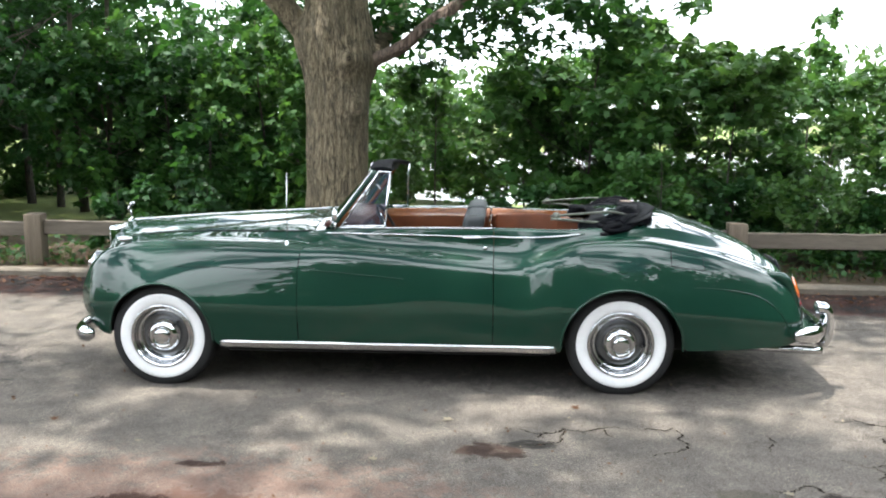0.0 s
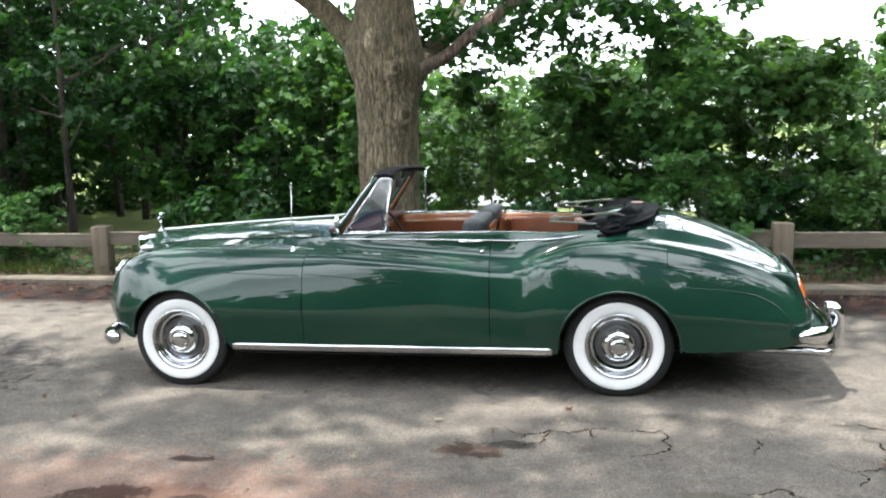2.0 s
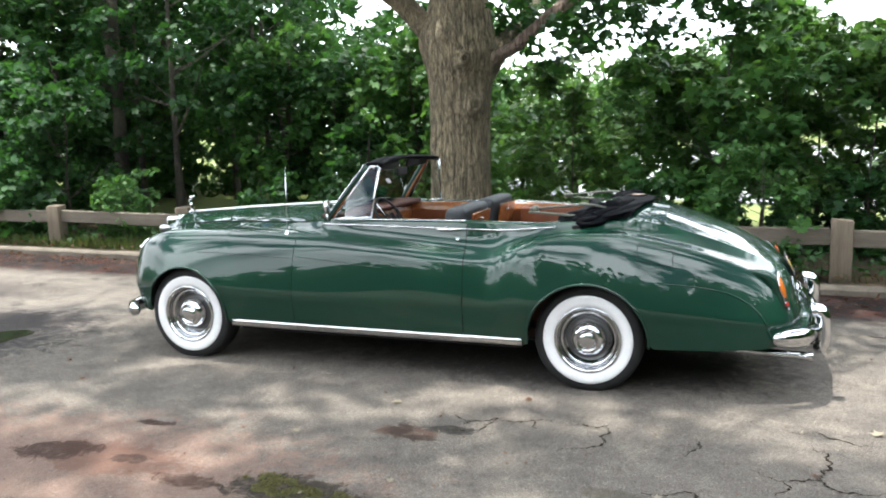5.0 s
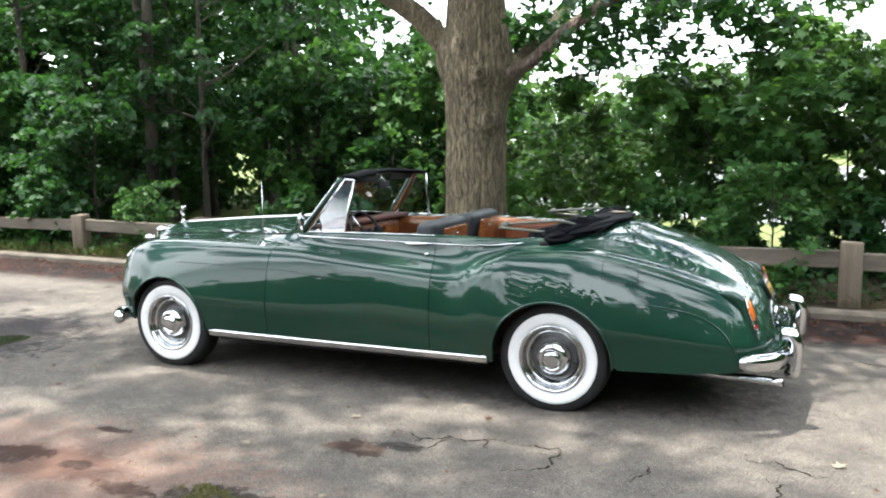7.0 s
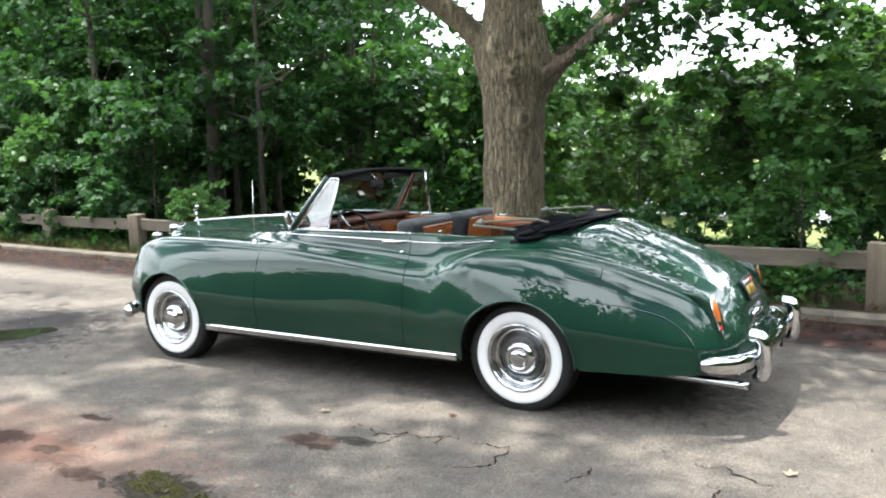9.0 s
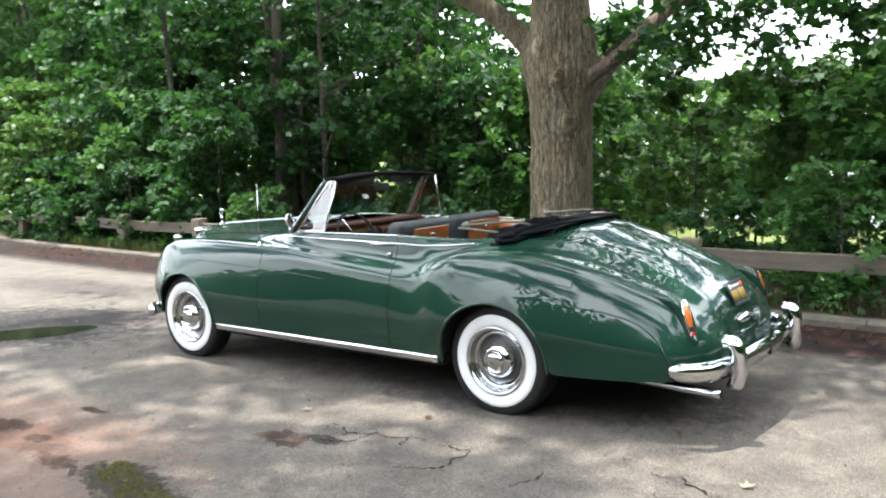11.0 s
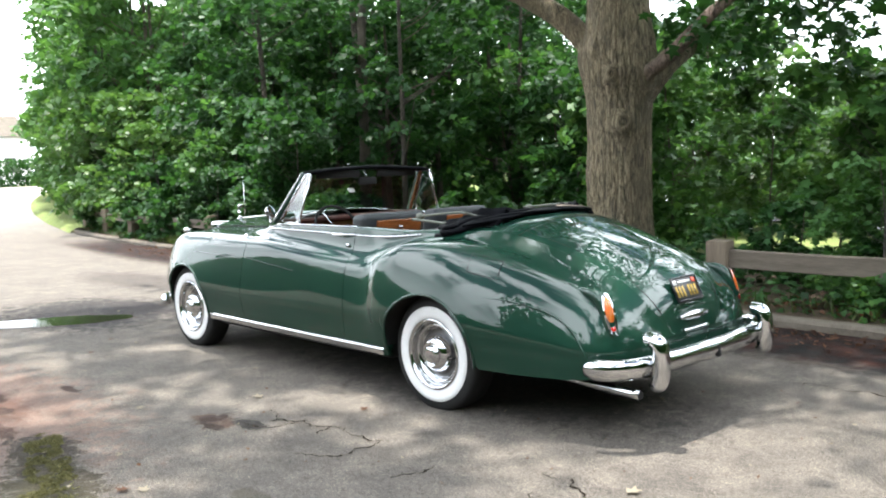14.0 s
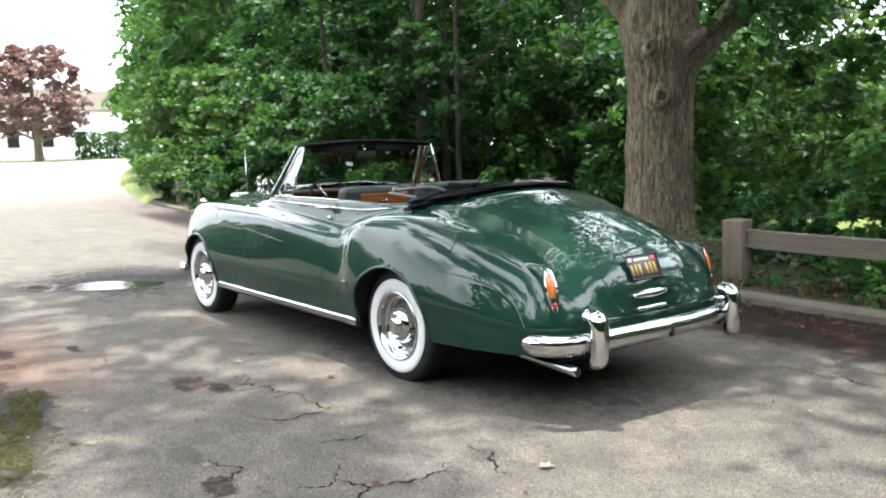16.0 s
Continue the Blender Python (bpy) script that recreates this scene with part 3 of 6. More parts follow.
def build_wheel(car, x, y, spin, near):
    m = pose(x, y, HUB_Z, 0, spin, 0 if near else 180)
    outer = -0.098
    tread = [(0.205, 0.08), (0.25, 0.098), (0.3, 0.102), (0.34, 0.094), (0.357, 0.076), (0.362, 0.04), (0.362, -0.04), (0.357, -0.076),
             (0.34, -0.094), (0.3, outer - 0.004), (0.25, outer - 0.001), (0.215, outer + 0.014), (0.2, outer + 0.03)]
    tyre = part("wheel", lathe("tyre", tread, RUBBER, 56), car, "black tyre with white sidewall and chrome disc", m)
    part("whitewall", lathe("whitewall", [(0.222, outer + 0.008), (0.226, outer - 0.003), (0.25, outer - 0.0065), (0.275, outer - 0.0085), (0.293, outer - 0.008), (0.297, outer - 0.002)], WHITEWALL, 56), tyre, "clean white sidewall ring")
    part("trim_ring", lathe("trim_ring", [(0.224, outer + 0.004), (0.222, outer - 0.009), (0.214, outer - 0.013), (0.205, outer - 0.009), (0.197, outer + 0.006), (0.192, outer + 0.03), (0.188, outer + 0.045)], CHROME, 56), tyre, "bright chrome rim ring")
    part("wheel_dish", lathe("wheel_dish", [(0.19, outer + 0.04), (0.184, outer + 0.03), (0.176, outer + 0.026), (0.168, outer + 0.034), (0.158, outer + 0.055), (0.15, outer + 0.064)], CHROME, 56), tyre, "bright stepped wheel dish")
    # grey metallic ring, darker than the chrome on either side
    part("dish_recess", lathe("dish_recess", [(0.152, outer + 0.06), (0.14, outer + 0.066), (0.12, outer + 0.066), (0.105, outer + 0.06)], DISC_DARK, 48), tyre, "dark recessed ring")
    part("hub_cap", lathe("hub_cap", [(0.118, outer + 0.062), (0.116, outer + 0.04), (0.11, outer + 0.018), (0.098, outer + 0.0), (0.082, outer - 0.012), (0.068, outer - 0.017), (0.066, outer - 0.008), (0.058, outer - 0.01),
                                      (0.055, outer - 0.026), (0.046, outer - 0.034), (0.02, outer - 0.036), (0.0005, outer - 0.036)], CHROME, 56), tyre, "domed chrome hub cap")
    part("valve", tube("valve", [(0.06, outer + 0.06, 0.12), (0.064, outer + 0.0, 0.13)], 0.006, RUBBER, 8), tyre)


def lamp_pose(side):
    out = Vector((0.84, side * 0.44, 0.3)).normalized()
    up = Vector((-0.42, side * -0.1, 1.0))
    up = (up - out * up.dot(out)).normalized()
    along = (-out).cross(up)
    m = Matrix((along, -out, up)).transposed().to_4x4()
    m.translation = (2.737, side * 0.681, 0.684)
    return m


def build_car():
    car = thing("car", "dark green vintage convertible car with whitewall tyres, hood folded", "car")
    g = 0.0025
    for side, tag in ((-1, ""), (1, "")):
        wing = solid(part("front_wing", side_panel("front_wing", -2.19, -0.603, side, back=lambda s: door_front(s) - g, s_top=4.97), car), 0.012)
        nose = [(-2.19, side * flank(-2.19, s)[0], flank(-2.19, s)[1]) for s in [5 * i / 30 for i in range(31)]]
        part("wing_nose", mesh_of("wing_nose", nose, [tuple(range(31)) if side > 0 else tuple(range(31))[::-1]], PAINT), wing)
        door = solid(part("door", side_panel("door", -0.603, 0.712, side, front=lambda s: door_front(s) + g, back=lambda s: 0.712 - g, s_low=0.28), car), 0.02)
        solid(part("rear_wing", side_panel("rear_wing", 0.712 + g, 2.8749, side), car), 0.012)
        # sill under the door with its bright strip
        xs = [-1.14 + 2.27 * i / 40 for i in range(41)]
        rows = []
        for x in xs:
            y0, z0 = flank(x, 0.24)
            y1, z1 = flank(x, 0.0)
            rows.append([(x, side * (y0 - 0.004), z0), (x, side * (y1 + 0.012), z1 + 0.012), (x, side * (y1 + 0.014), z1 - 0.012), (x, side * (y1 - 0.06), z1 - 0.03), (x, side * (y1 - 0.08), z1 + 0.05)])
        sill = part("sill", grid_mesh("sill", rows if side < 0 else rows[::-1], PAINT, closed_v=True), car)
        part("sill_strip", strip_on("sill_strip", [(x, side * (flank(x, 0)[0] + 0.014), flank(x, 0)[1] + 0.014) for x in xs], 0.006, 0.024, CHROME), sill, "bright chrome sill strip")
        # swage round the tail of the rear wing
        tail_z = knots((1.9, 0.745), (2.13, 0.735), (2.4, 0.69), (2.56, 0.61), (2.65, 0.5), (2.69, 0.4))
        pts = []
        for i in range(41):
            x = 2.02 + 0.67 * math.sin(0.5 * math.pi * i / 40)
            pts.append((x, side * (flank(x, s_at(x, tail_z(x)))[0] - 0.001), tail_z(x)))
        part("swage", tube("swage", pts, 0.006, PAINT, 8, [0.25 + 0.75 * min(1.0, i / 14) for i in range(41)], Vector((0, 1, 0))), car)
        # rolled lips round the wheel openings
        for cx, rx, rz in ((AXLE_F - 0.005, 0.372, 0.375), (AXLE_R, 0.398, 0.38)):
            pts = []
            for i in range(61):
                a = math.pi * (i / 60) * 1.04 - 0.04 * math.pi / 2
                x, z = cx - rx * math.cos(a), HUB_Z + rz * math.sin(a)
                if z > Z_BASE(x):
                    pts.append((x, side * (flank(x, s_at(x, z))[0] + 0.001), z))
            part("arch_lip", tube("arch_lip", pts, 0.009, PAINT, 8, up=Vector((0, 1, 0))), car)
            well = []
            for i in range(25):
                a = math.pi * i / 24
                x, z = cx - (rx + 0.03) * math.cos(a), HUB_Z + (rz + 0.03) * math.sin(a)
                well.append([(x, side * (flank(x, s_at(x, z))[0] - 0.02), z), (x, side * 0.7, z), (x, side * 0.5, z)])
            part("wheel_well", grid_mesh("wheel_well", well, BLACK), car)
            part("well_wall", mesh_of("well_wall", [w[2] for w in well], [tuple(range(25))], BLACK), car)
        # bright strip under the belt
        belt = [(x, side * (flank(x, 4.72)[0] + 0.004), flank(x, 4.72)[1]) for x in [-0.43 + 1.75 * i / 50 for i in range(51)]]
        part("waist_strip", strip_on("waist_strip", belt, 0.004, 0.005, CHROME), car, "thin chrome waist strip")
        # door handle and lock
        hy, hz = flank(0.62, 4.3)
        handle = part("door_handle", tube("door_handle", smooth_path([(0.50, side * (hy + 0.005), hz + 0.055), (0.52, side * (hy + 0.03), hz + 0.056), (0.6, side * (hy + 0.032), hz + 0.057), (0.66, side * (hy + 0.01), hz + 0.058)], 5), 0.009, CHROME, 8), door, "slim chrome pull handle")
        ly, lz = flank(0.655, 4.2)
        part("lock", tube("lock", [(0.655, side * (ly - 0.01), lz), (0.655, side * (ly + 0.016), lz)], 0.013, CHROME, 12), handle)
        # crease line along the wing and door
        cre = [(x, side * (flank(x, 2.62 + 0.05 * (x + 0.6))[0] + 0.001), flank(x, 2.62 + 0.05 * (x + 0.6))[1]) for x in [-1.45 + 0.82 * i / 30 for i in range(31)]]
        part("crease", strip_on("crease", cre, 0.003, 0.0022, PAINT), car)
        cre = [(x, side * (flank(x, 2.66 - 0.06 * (x + 0.6))[0] + 0.001), flank(x, 2.66 - 0.06 * (x + 0.6))[1]) for x in [-0.585 + 0.7 * i / 30 for i in range(31)]]
        part("crease", strip_on("crease", cre, 0.003, 0.0022, PAINT), door)
        # padded door top and inner panel
        rows = []
        for x in [-0.36 + 1.9 * i / 40 for i in range(41)]:
            y, z = flank(x, 5.0)
            rows.append([(x, side * (y + 0.001), z - 0.004), (x, side * (y - 0.012), z + 0.012), (x, side * (y - 0.05), z + 0.016), (x, side * (y - 0.085), z + 0.008)])
        cap = [(x, side * (flank(x, 5.0)[0] - 0.016), flank(x, 5.0)[1] + 0.014) for x in [-0.34 + 1.04 * i / 30 for i in range(31)]]
        part("door_cap", strip_on("door_cap", cap, 0.011, 0.004, CHROME), car, "chrome capping along the door top")
        part("door_top", grid_mesh("door_top", rows if side < 0 else rows[::-1], PAINT), car)
        rows = []
        for x in [-0.36 + 1.9 * i / 40 for i in range(41)]:
            y, z = flank(x, 5.0)
            rows.append([(x, side * (y - 0.085), z + 0.006), (x, side * (y - 0.095), z + 0.01), (x, side * (y - 0.12), z + 0.006), (x, side * (y - 0.13), z - 0.06)])
        part("wood_capping", grid_mesh("wood_capping", rows if side < 0 else rows[::-1], WALNUT), car, "polished walnut door capping")
        rows = [[(r[3][0], r[3][1], r[3][2]), (r[3][0], r[3][1] - side * 0.01, 0.72), (r[3][0], r[3][1] + side * 0.0, 0.34)] for r in rows]
        part("door_trim", grid_mesh("door_trim", rows if side < 0 else rows[::-1], TAN), car, "tan leather inner panel")
        # front and rear lamps on the wings
        part("wing_lamp", lathe("wing_lamp", [(0.0005, -0.05), (0.018, -0.045), (0.026, -0.02), (0.024, 0.02), (0.012, 0.05), (0.0005, 0.06)], CHROME, 20), car, "small chrome marker lamp", pose(-1.86, side * 0.70, 0.995, 0, 0, 90))
        part("headlamp", lathe("headlamp", [(0.0005, -0.055), (0.05, -0.05), (0.088, -0.03), (0.092, 0.0), (0.104, -0.012), (0.108, 0.012), (0.1, 0.08)], CHROME, 32), car, "round chrome headlamp", pose(-2.12, side * 0.585, 0.79, 0, 0, -90))
        tail = part("tail_lamp", grid_mesh("tail_lamp", [[(a * 0.031 * k, -0.014 + 0.012 * max(0.0, 1.1 - k), b * 0.11 * k) for a, b in ring(1, 24)] for k in (1.1, 1.08, 0.98, 0.97)], CHROME, closed_v=True), car, "chrome-rimmed rear lamp", lamp_pose(side))
        house_path = smooth_path([(2.5, side * 0.672, 0.802), (2.58, side * 0.672, 0.795), (2.66, side * 0.672, 0.77), (2.71, side * 0.675, 0.7), (2.745, side * 0.68, 0.6), (2.76, side * 0.684, 0.5)], 6)
        k = len(house_path)
        part("lamp_housing", grid_mesh("lamp_housing", sweep_rows(house_path, ring(0.036, 14, 0.033), Vector((0, 1, 0)), [0.12 + 0.88 * math.sin(0.5 * math.pi * min(1.0, i / (k * 0.45))) * (1.0 if i < k * 0.75 else 1.0 - 0.9 * (i / k - 0.75) / 0.25) for i in range(k)]), PAINT, closed_v=True), car, "green painted ridge carrying the rear lamp")
        part("amber_lens", grid_mesh("amber_lens", [[(a * 0.028 * math.cos(k), -0.008 - 0.016 * math.sin(k), 0.022 + b * 0.08 * math.cos(k)) for a, b in ring(1, 20)] for k in (0, 0.3, 0.6, 0.9, 1.2, 1.5)], AMBER, closed_v=True), tail, "amber glass lens")
        part("red_lens", grid_mesh("red_lens", [[(a * 0.02 * math.cos(k), -0.006 - 0.011 * math.sin(k), -0.078 + b * 0.024 * math.cos(k)) for a, b in ring(1, 16)] for k in (0, 0.3, 0.6, 0.9, 1.2, 1.5)], RED_LENS, closed_v=True), tail, "round red glass reflector")
    # lids
    part("bonnet", top_panel("bonnet", [-2.1 + 1.575 * i / 40 for i in range(41)], 0.01, PAINT), car)
    part("bonnet_hinge", strip_on("bonnet_hinge", [(-2.1 + 1.57 * i / 30, 0, Z_BONNET(-2.1 + 1.57 * i / 30) + 0.002) for i in range(31)], 0.008, 0.006, CHROME), car, "thin chrome strip along the bonnet")
    for side in (-1, 1):
        part("bonnet_seam", strip_on("bonnet_seam", [(x, side * flank(x, 4.99)[0], flank(x, 4.985)[1] + 0.003) for x in [-2.05 + 1.5 * i / 40 for i in range(41)]], 0.006, 0.004, BLACK), car)
    part("scuttle", top_panel("scuttle", [-0.518 + 0.17 * i / 6 for i in range(7)], 0.0, PAINT), car)
    fuel = []
    for i in range(13):
        x = 1.875 + 0.215 * i / 12
        fuel.append([(x, -flank(x, 2.72 + 0.42 * j / 10)[0] - 0.0015, flank(x, 2.72 + 0.42 * j / 10)[1] + 0.001) for j in range(11)])
    flap = solid(part("fuel_flap", grid_mesh("fuel_flap", fuel[::-1], PAINT), car), 0.002)
    edge = [f[0] for f in fuel] + fuel[-1][1:] + [f[-1] for f in fuel[-2::-1]] + fuel[0][-2::-1]
    part("flap_gap", tube("flap_gap", [Vector(e) + Vector((0, 0.002, 0)) for e in edge], 0.0028, BLACK, 6, up=Vector((0, 1, 0))), flap)
    deck_x = [1.46 + 0.54 * i / 14 for i in range(15)]
    part("rear_deck", top_panel("rear_deck", deck_x, 0.0, PAINT), car)
    boot_x = [2.006] + [2.02 + 0.8 * i / 30 for i in range(31)] + [2.83, 2.84, 2.85, 2.858, 2.864, 2.869, 2.872, 2.874, 2.8749]
    part("boot_lid", top_panel("boot_lid", boot_x, 0.13, PAINT), car)
    for side in (-1, 1):
        rows = [[(x, side * over(x, r)[0], over(x, r)[1]) for r in (0.0, 0.03, 0.06, 0.09, 0.115, 0.123)] for x in boot_x]
        part("deck_side", grid_mesh("deck_side", rows if side < 0 else rows[::-1], PAINT), car)
        part("boot_seam", strip_on("boot_seam", [(x, side * over(x, 0.1265)[0], over(x, 0.1265)[1] - 0.004) for x in boot_x if x < 2.83], 0.006, 0.003, BLACK), car)
    part("boot_seam", strip_on("boot_seam", [(2.003, -over(2.003, 0.127 + 0.873 * i / 20)[0], over(2.003, 0.127 + 0.873 * i / 20)[1] - 0.004) for i in range(21)]
                               + [(2.003, over(2.003, 1 - 0.873 * i / 20)[0], over(2.003, 1 - 0.873 * i / 20)[1] - 0.004) for i in range(1, 21)], 0.005, 0.003, BLACK), car)
    rows = []
    for i in range(41):
        y = -0.69 + 1.38 * i / 40
        x = 2.594 + 0.275 * max(0.0, 1 - (abs(y) / 0.735) ** 3.6) ** (1 / 3.6)
        rows.append([(x - 0.03, y, 0.33), (x, y, 0.38), (x + 0.002, y, 0.45), (x, y, 0.52)])
    part("rear_apron", grid_mesh("rear_apron", rows, PAINT), car)
    # panel added to keep sunlight from passing behind the rear bumper
    reach = knots((0.0, 2.955), (0.4, 2.935), (0.63, 2.91), (0.74, 2.86))
    rows = []
    for i in range(31):
        y = -0.72 + 1.44 * i / 30
        x = 2.59 + 0.275 * max(0.0, 1 - (abs(y) / 0.735) ** 3.6) ** (1 / 3.6)
        rows.append([(x, y, 0.425), (0.5 * (x + reach(abs(y))), y, 0.428), (reach(abs(y)), y, 0.42), (reach(abs(y)), y, 0.405), (x, y, 0.405)])
    part("splash_apron", grid_mesh("splash_apron", rows, PAINT), car)
    # number plate with plain bars, in a dark frame
    slope = 64
    plate = part("number_plate", box("number_plate", -0.152, 0.152, -0.011, 0.0, -0.078, 0.078, PLATE_BLACK, 0.006), car, "black number plate with yellow characters", pose(2.79, 0.0, 0.745, 0, 0, 90) @ pose(0, 0, 0, -(90 - slope), 0, 0) @ Matrix.Scale(0.85, 4))
    part("plate_frame", grid_mesh("plate_frame", sweep_rows([(-0.155, -0.012, -0.082), (0.155, -0.012, -0.082), (0.155, -0.012, 0.082), (-0.155, -0.012, 0.082), (-0.155, -0.012, -0.0821)], ring(0.007, 6), Vector((0, 1, 0))), PLATE_BLACK, closed_v=True), plate)
    for x0 in (-0.125, -0.085, -0.045, 0.025, 0.065, 0.105):
        part("plate_bar", box("plate_bar", x0 - 0.011, x0 + 0.011, -0.015, -0.011, -0.055, 0.022, PLATE_YELLOW, 0.002, 1), plate)
    part("plate_bar", box("plate_bar", -0.08, 0.07, -0.0145, -0.011, 0.042, 0.058, PLATE_WHITE, 0.001, 1), plate)
    part("plate_tab", box("plate_tab", -0.14, -0.1, -0.0145, -0.011, 0.036, 0.066, PLATE_WHITE, 0.001, 1), plate)
    part("plate_tab", box("plate_tab", 0.095, 0.14, -0.0145, -0.011, 0.036, 0.066, PLATE_RED, 0.001, 1), plate)
    latch = part("boot_handle", grid_mesh("boot_handle", sweep_rows([(2.848, -0.15 + 0.3 * i / 16, 0.6) for i in range(17)], ring(0.027, 12, 0.03), scales=[0.25 + 0.75 * math.sin(math.pi * (i + 0.7) / 17.4) for i in range(17)]), CHROME, closed_v=True), car, "oval chrome boot handle")
    part("lower_trim", strip_on("lower_trim", [(2.864, -0.13 + 0.26 * i / 10, 0.525) for i in range(11)], 0.008, 0.011, CHROME), latch)
    # bumpers and overriders
    for plan, z, name in ((((2.69, 0.85), (2.78, 0.835), (2.87, 0.765), (2.925, 0.63), (2.95, 0.4), (2.97, 0.0)), 0.418, "rear_bumper"),
                          (((-2.05, 0.85), (-2.12, 0.83), (-2.2, 0.74), (-2.24, 0.55), (-2.26, 0.3), (-2.27, 0.0)), 0.345, "front_bumper")):
        pts = smooth_path([(x, -y, z) for x, y in plan] + [(x, y, z) for x, y in plan[-2::-1]], 8)
        n = len(pts)
        sgn = 1 if name == "rear_bumper" else -1
        sec = [(sgn * a, b) for a, b in ((-0.03, -0.05), (0.0, -0.056), (0.018, -0.05), (0.028, -0.026), (0.036, 0.0), (0.03, 0.03), (0.016, 0.05), (-0.004, 0.058), (-0.03, 0.052))]
        sc = [min(1.0, 0.3 + 0.7 * math.sqrt(min(1.0, min(i, n - 1 - i) / 7))) for i in range(n)]
        bumper = part(name, grid_mesh(name, sweep_rows(pts, sec, scales=sc), CHROME, closed_v=True), car, "curved chrome bumper")
        for side in (-1, 1) if sgn > 0 else ():
            ox = 2.945 if sgn > 0 else -2.35
            path = smooth_path([(ox - sgn * 0.01, side * 0.585, 0.305), (ox + sgn * 0.035, side * 0.585, 0.33), (ox + sgn * 0.05, side * 0.585, 0.4), (ox + sgn * 0.048, side * 0.585, 0.47), (ox + sgn * 0.04, side * 0.585, 0.525), (ox + sgn * 0.02, side * 0.585, 0.552), (ox - sgn * 0.015, side * 0.585, 0.56), (ox - sgn * 0.035, side * 0.585, 0.558)], 5)
            k = len(path)
            part("overrider", grid_mesh("overrider", sweep_rows(path, ring(0.044, 16, 0.057), Vector((0, 1, 0)), [0.35 + 0.65 * min(1, math.sqrt(i / 5), math.sqrt((k - 1 - i + 0.3) / 3)) if i < k - 9 else (0.95 if i < k - 2 else 0.6) for i in range(k)]), CHROME, closed_v=True), bumper, "upright chrome overrider")
    part("bumper_slot", box("bumper_slot", 2.985, 3.008, -0.012, 0.012, 0.375, 0.435, BLACK, 0.003), car)
    for x in (-0.3, 0.3):
        part("bumper_bracket", box("bumper_bracket", 2.6, 2.935, x - 0.03, x + 0.03, 0.35, 0.39, BLACK, 0.004), car)
    # exhaust
    ex = smooth_path([(2.1, -0.6, 0.3), (2.4, -0.635, 0.29), (2.66, -0.66, 0.285), (2.93, -0.69, 0.283)], 6)
    pipe = part("exhaust_pipe", tube("exhaust_pipe", ex, 0.026, DULL_CHROME, 14), car, "straight chrome exhaust pipe")
    part("pipe_bore", lathe("pipe_bore", [(0.0005, -0.004), (0.022, -0.004)], BLACK, 14), pipe, "", pose(2.931, -0.69, 0.283, 0, 0, 90 - 8))
    # radiator shell, mascot, wireless mast
    shell = part("radiator_shell", box("radiator_shell", -2.17, -2.07, -0.3, 0.3, 0.42, 1.04, CHROME, 0.03, 3), car, "upright chrome radiator shell")
    for i in range(15):
        part("grille_bar", box("grille_bar", -2.182, -2.168, -0.24 + 0.034 * i, -0.228 + 0.034 * i, 0.46, 0.96, CHROME, 0.003, 1), shell)
    part("cap", lathe("cap", [(0.03, 0.0), (0.03, 0.012), (0.014, 0.02), (0.0005, 0.022)], CHROME, 16), shell, "", pose(-2.11, 0, 1.04, 90))
    part("mascot", grid_mesh("mascot", sweep_rows(smooth_path([(-2.11, 0, 1.06), (-2.115, 0, 1.1), (-2.13, 0, 1.14), (-2.11, 0, 1.17), (-2.085, 0, 1.19)], 5), ring(0.014, 8, 0.02), Vector((0, 1, 0)), [1.1, 0.7, 0.6, 0.6, 0.7, 0.8, 0.8, 0.8, 0.8, 0.9, 0.9, 0.8, 0.8, 0.9, 1.0, 1.2, 1.35, 1.3, 1.1, 0.8, 0.4]), CHROME, closed_v=True), shell, "small chrome mascot")
    mast = part("wireless_mast", tube("wireless_mast", [(-0.69, -0.79, 0.985), (-0.686, -0.792, 1.2), (-0.68, -0.795, 1.47)], 0.0035, DULL_CHROME, 8, [1.2, 1.0, 0.6]), car, "thin upright wireless mast")
    part("mast_base", lathe("mast_base", [(0.02, 0.0), (0.018, 0.015), (0.007, 0.03), (0.005, 0.04)], CHROME, 14), mast, "", pose(-0.69, -0.79, 0.975, 90))
    # dark underbody
    part("chassis", box("chassis", -1.95, 2.6, -0.52, 0.52, 0.22, 0.42, BLACK, 0.03), car)
    part("bulkhead", box("bulkhead", -0.62, -0.5, -0.66, 0.66, 0.3, 1.0, BLACK, 0.02), car)
    part("boot_floor", box("boot_floor", 1.2, 2.62, -0.56, 0.56, 0.34, 0.8, BLACK, 0.03), car)
    for side in (-1, 1):
        part("inner_sill", box("inner_sill", -1.12, 1.1, side * 0.7 - 0.12, side * 0.7 + 0.12, 0.24, 0.4, BLACK, 0.02), car)
        part("inner_wing", box("inner_wing", -1.15, -0.5, side * 0.6 - 0.05, side * 0.6 + 0.05, 0.3, 0.9, BLACK, 0.02), car)
    part("floor_pan", box("floor_pan", -0.6, 1.3, -0.72, 0.72, 0.3, 0.36, CARPET, 0.01), car)
    # wheels
    for x, y in ((AXLE_F, 0.755), (AXLE_R, 0.77)):
        build_wheel(car, x, -y, 20 if x < 0 else 70, True)
        build_wheel(car, x, y, 0, False)
    build_screen(car)
    build_cabin(car)
    build_hood(car)
    return car


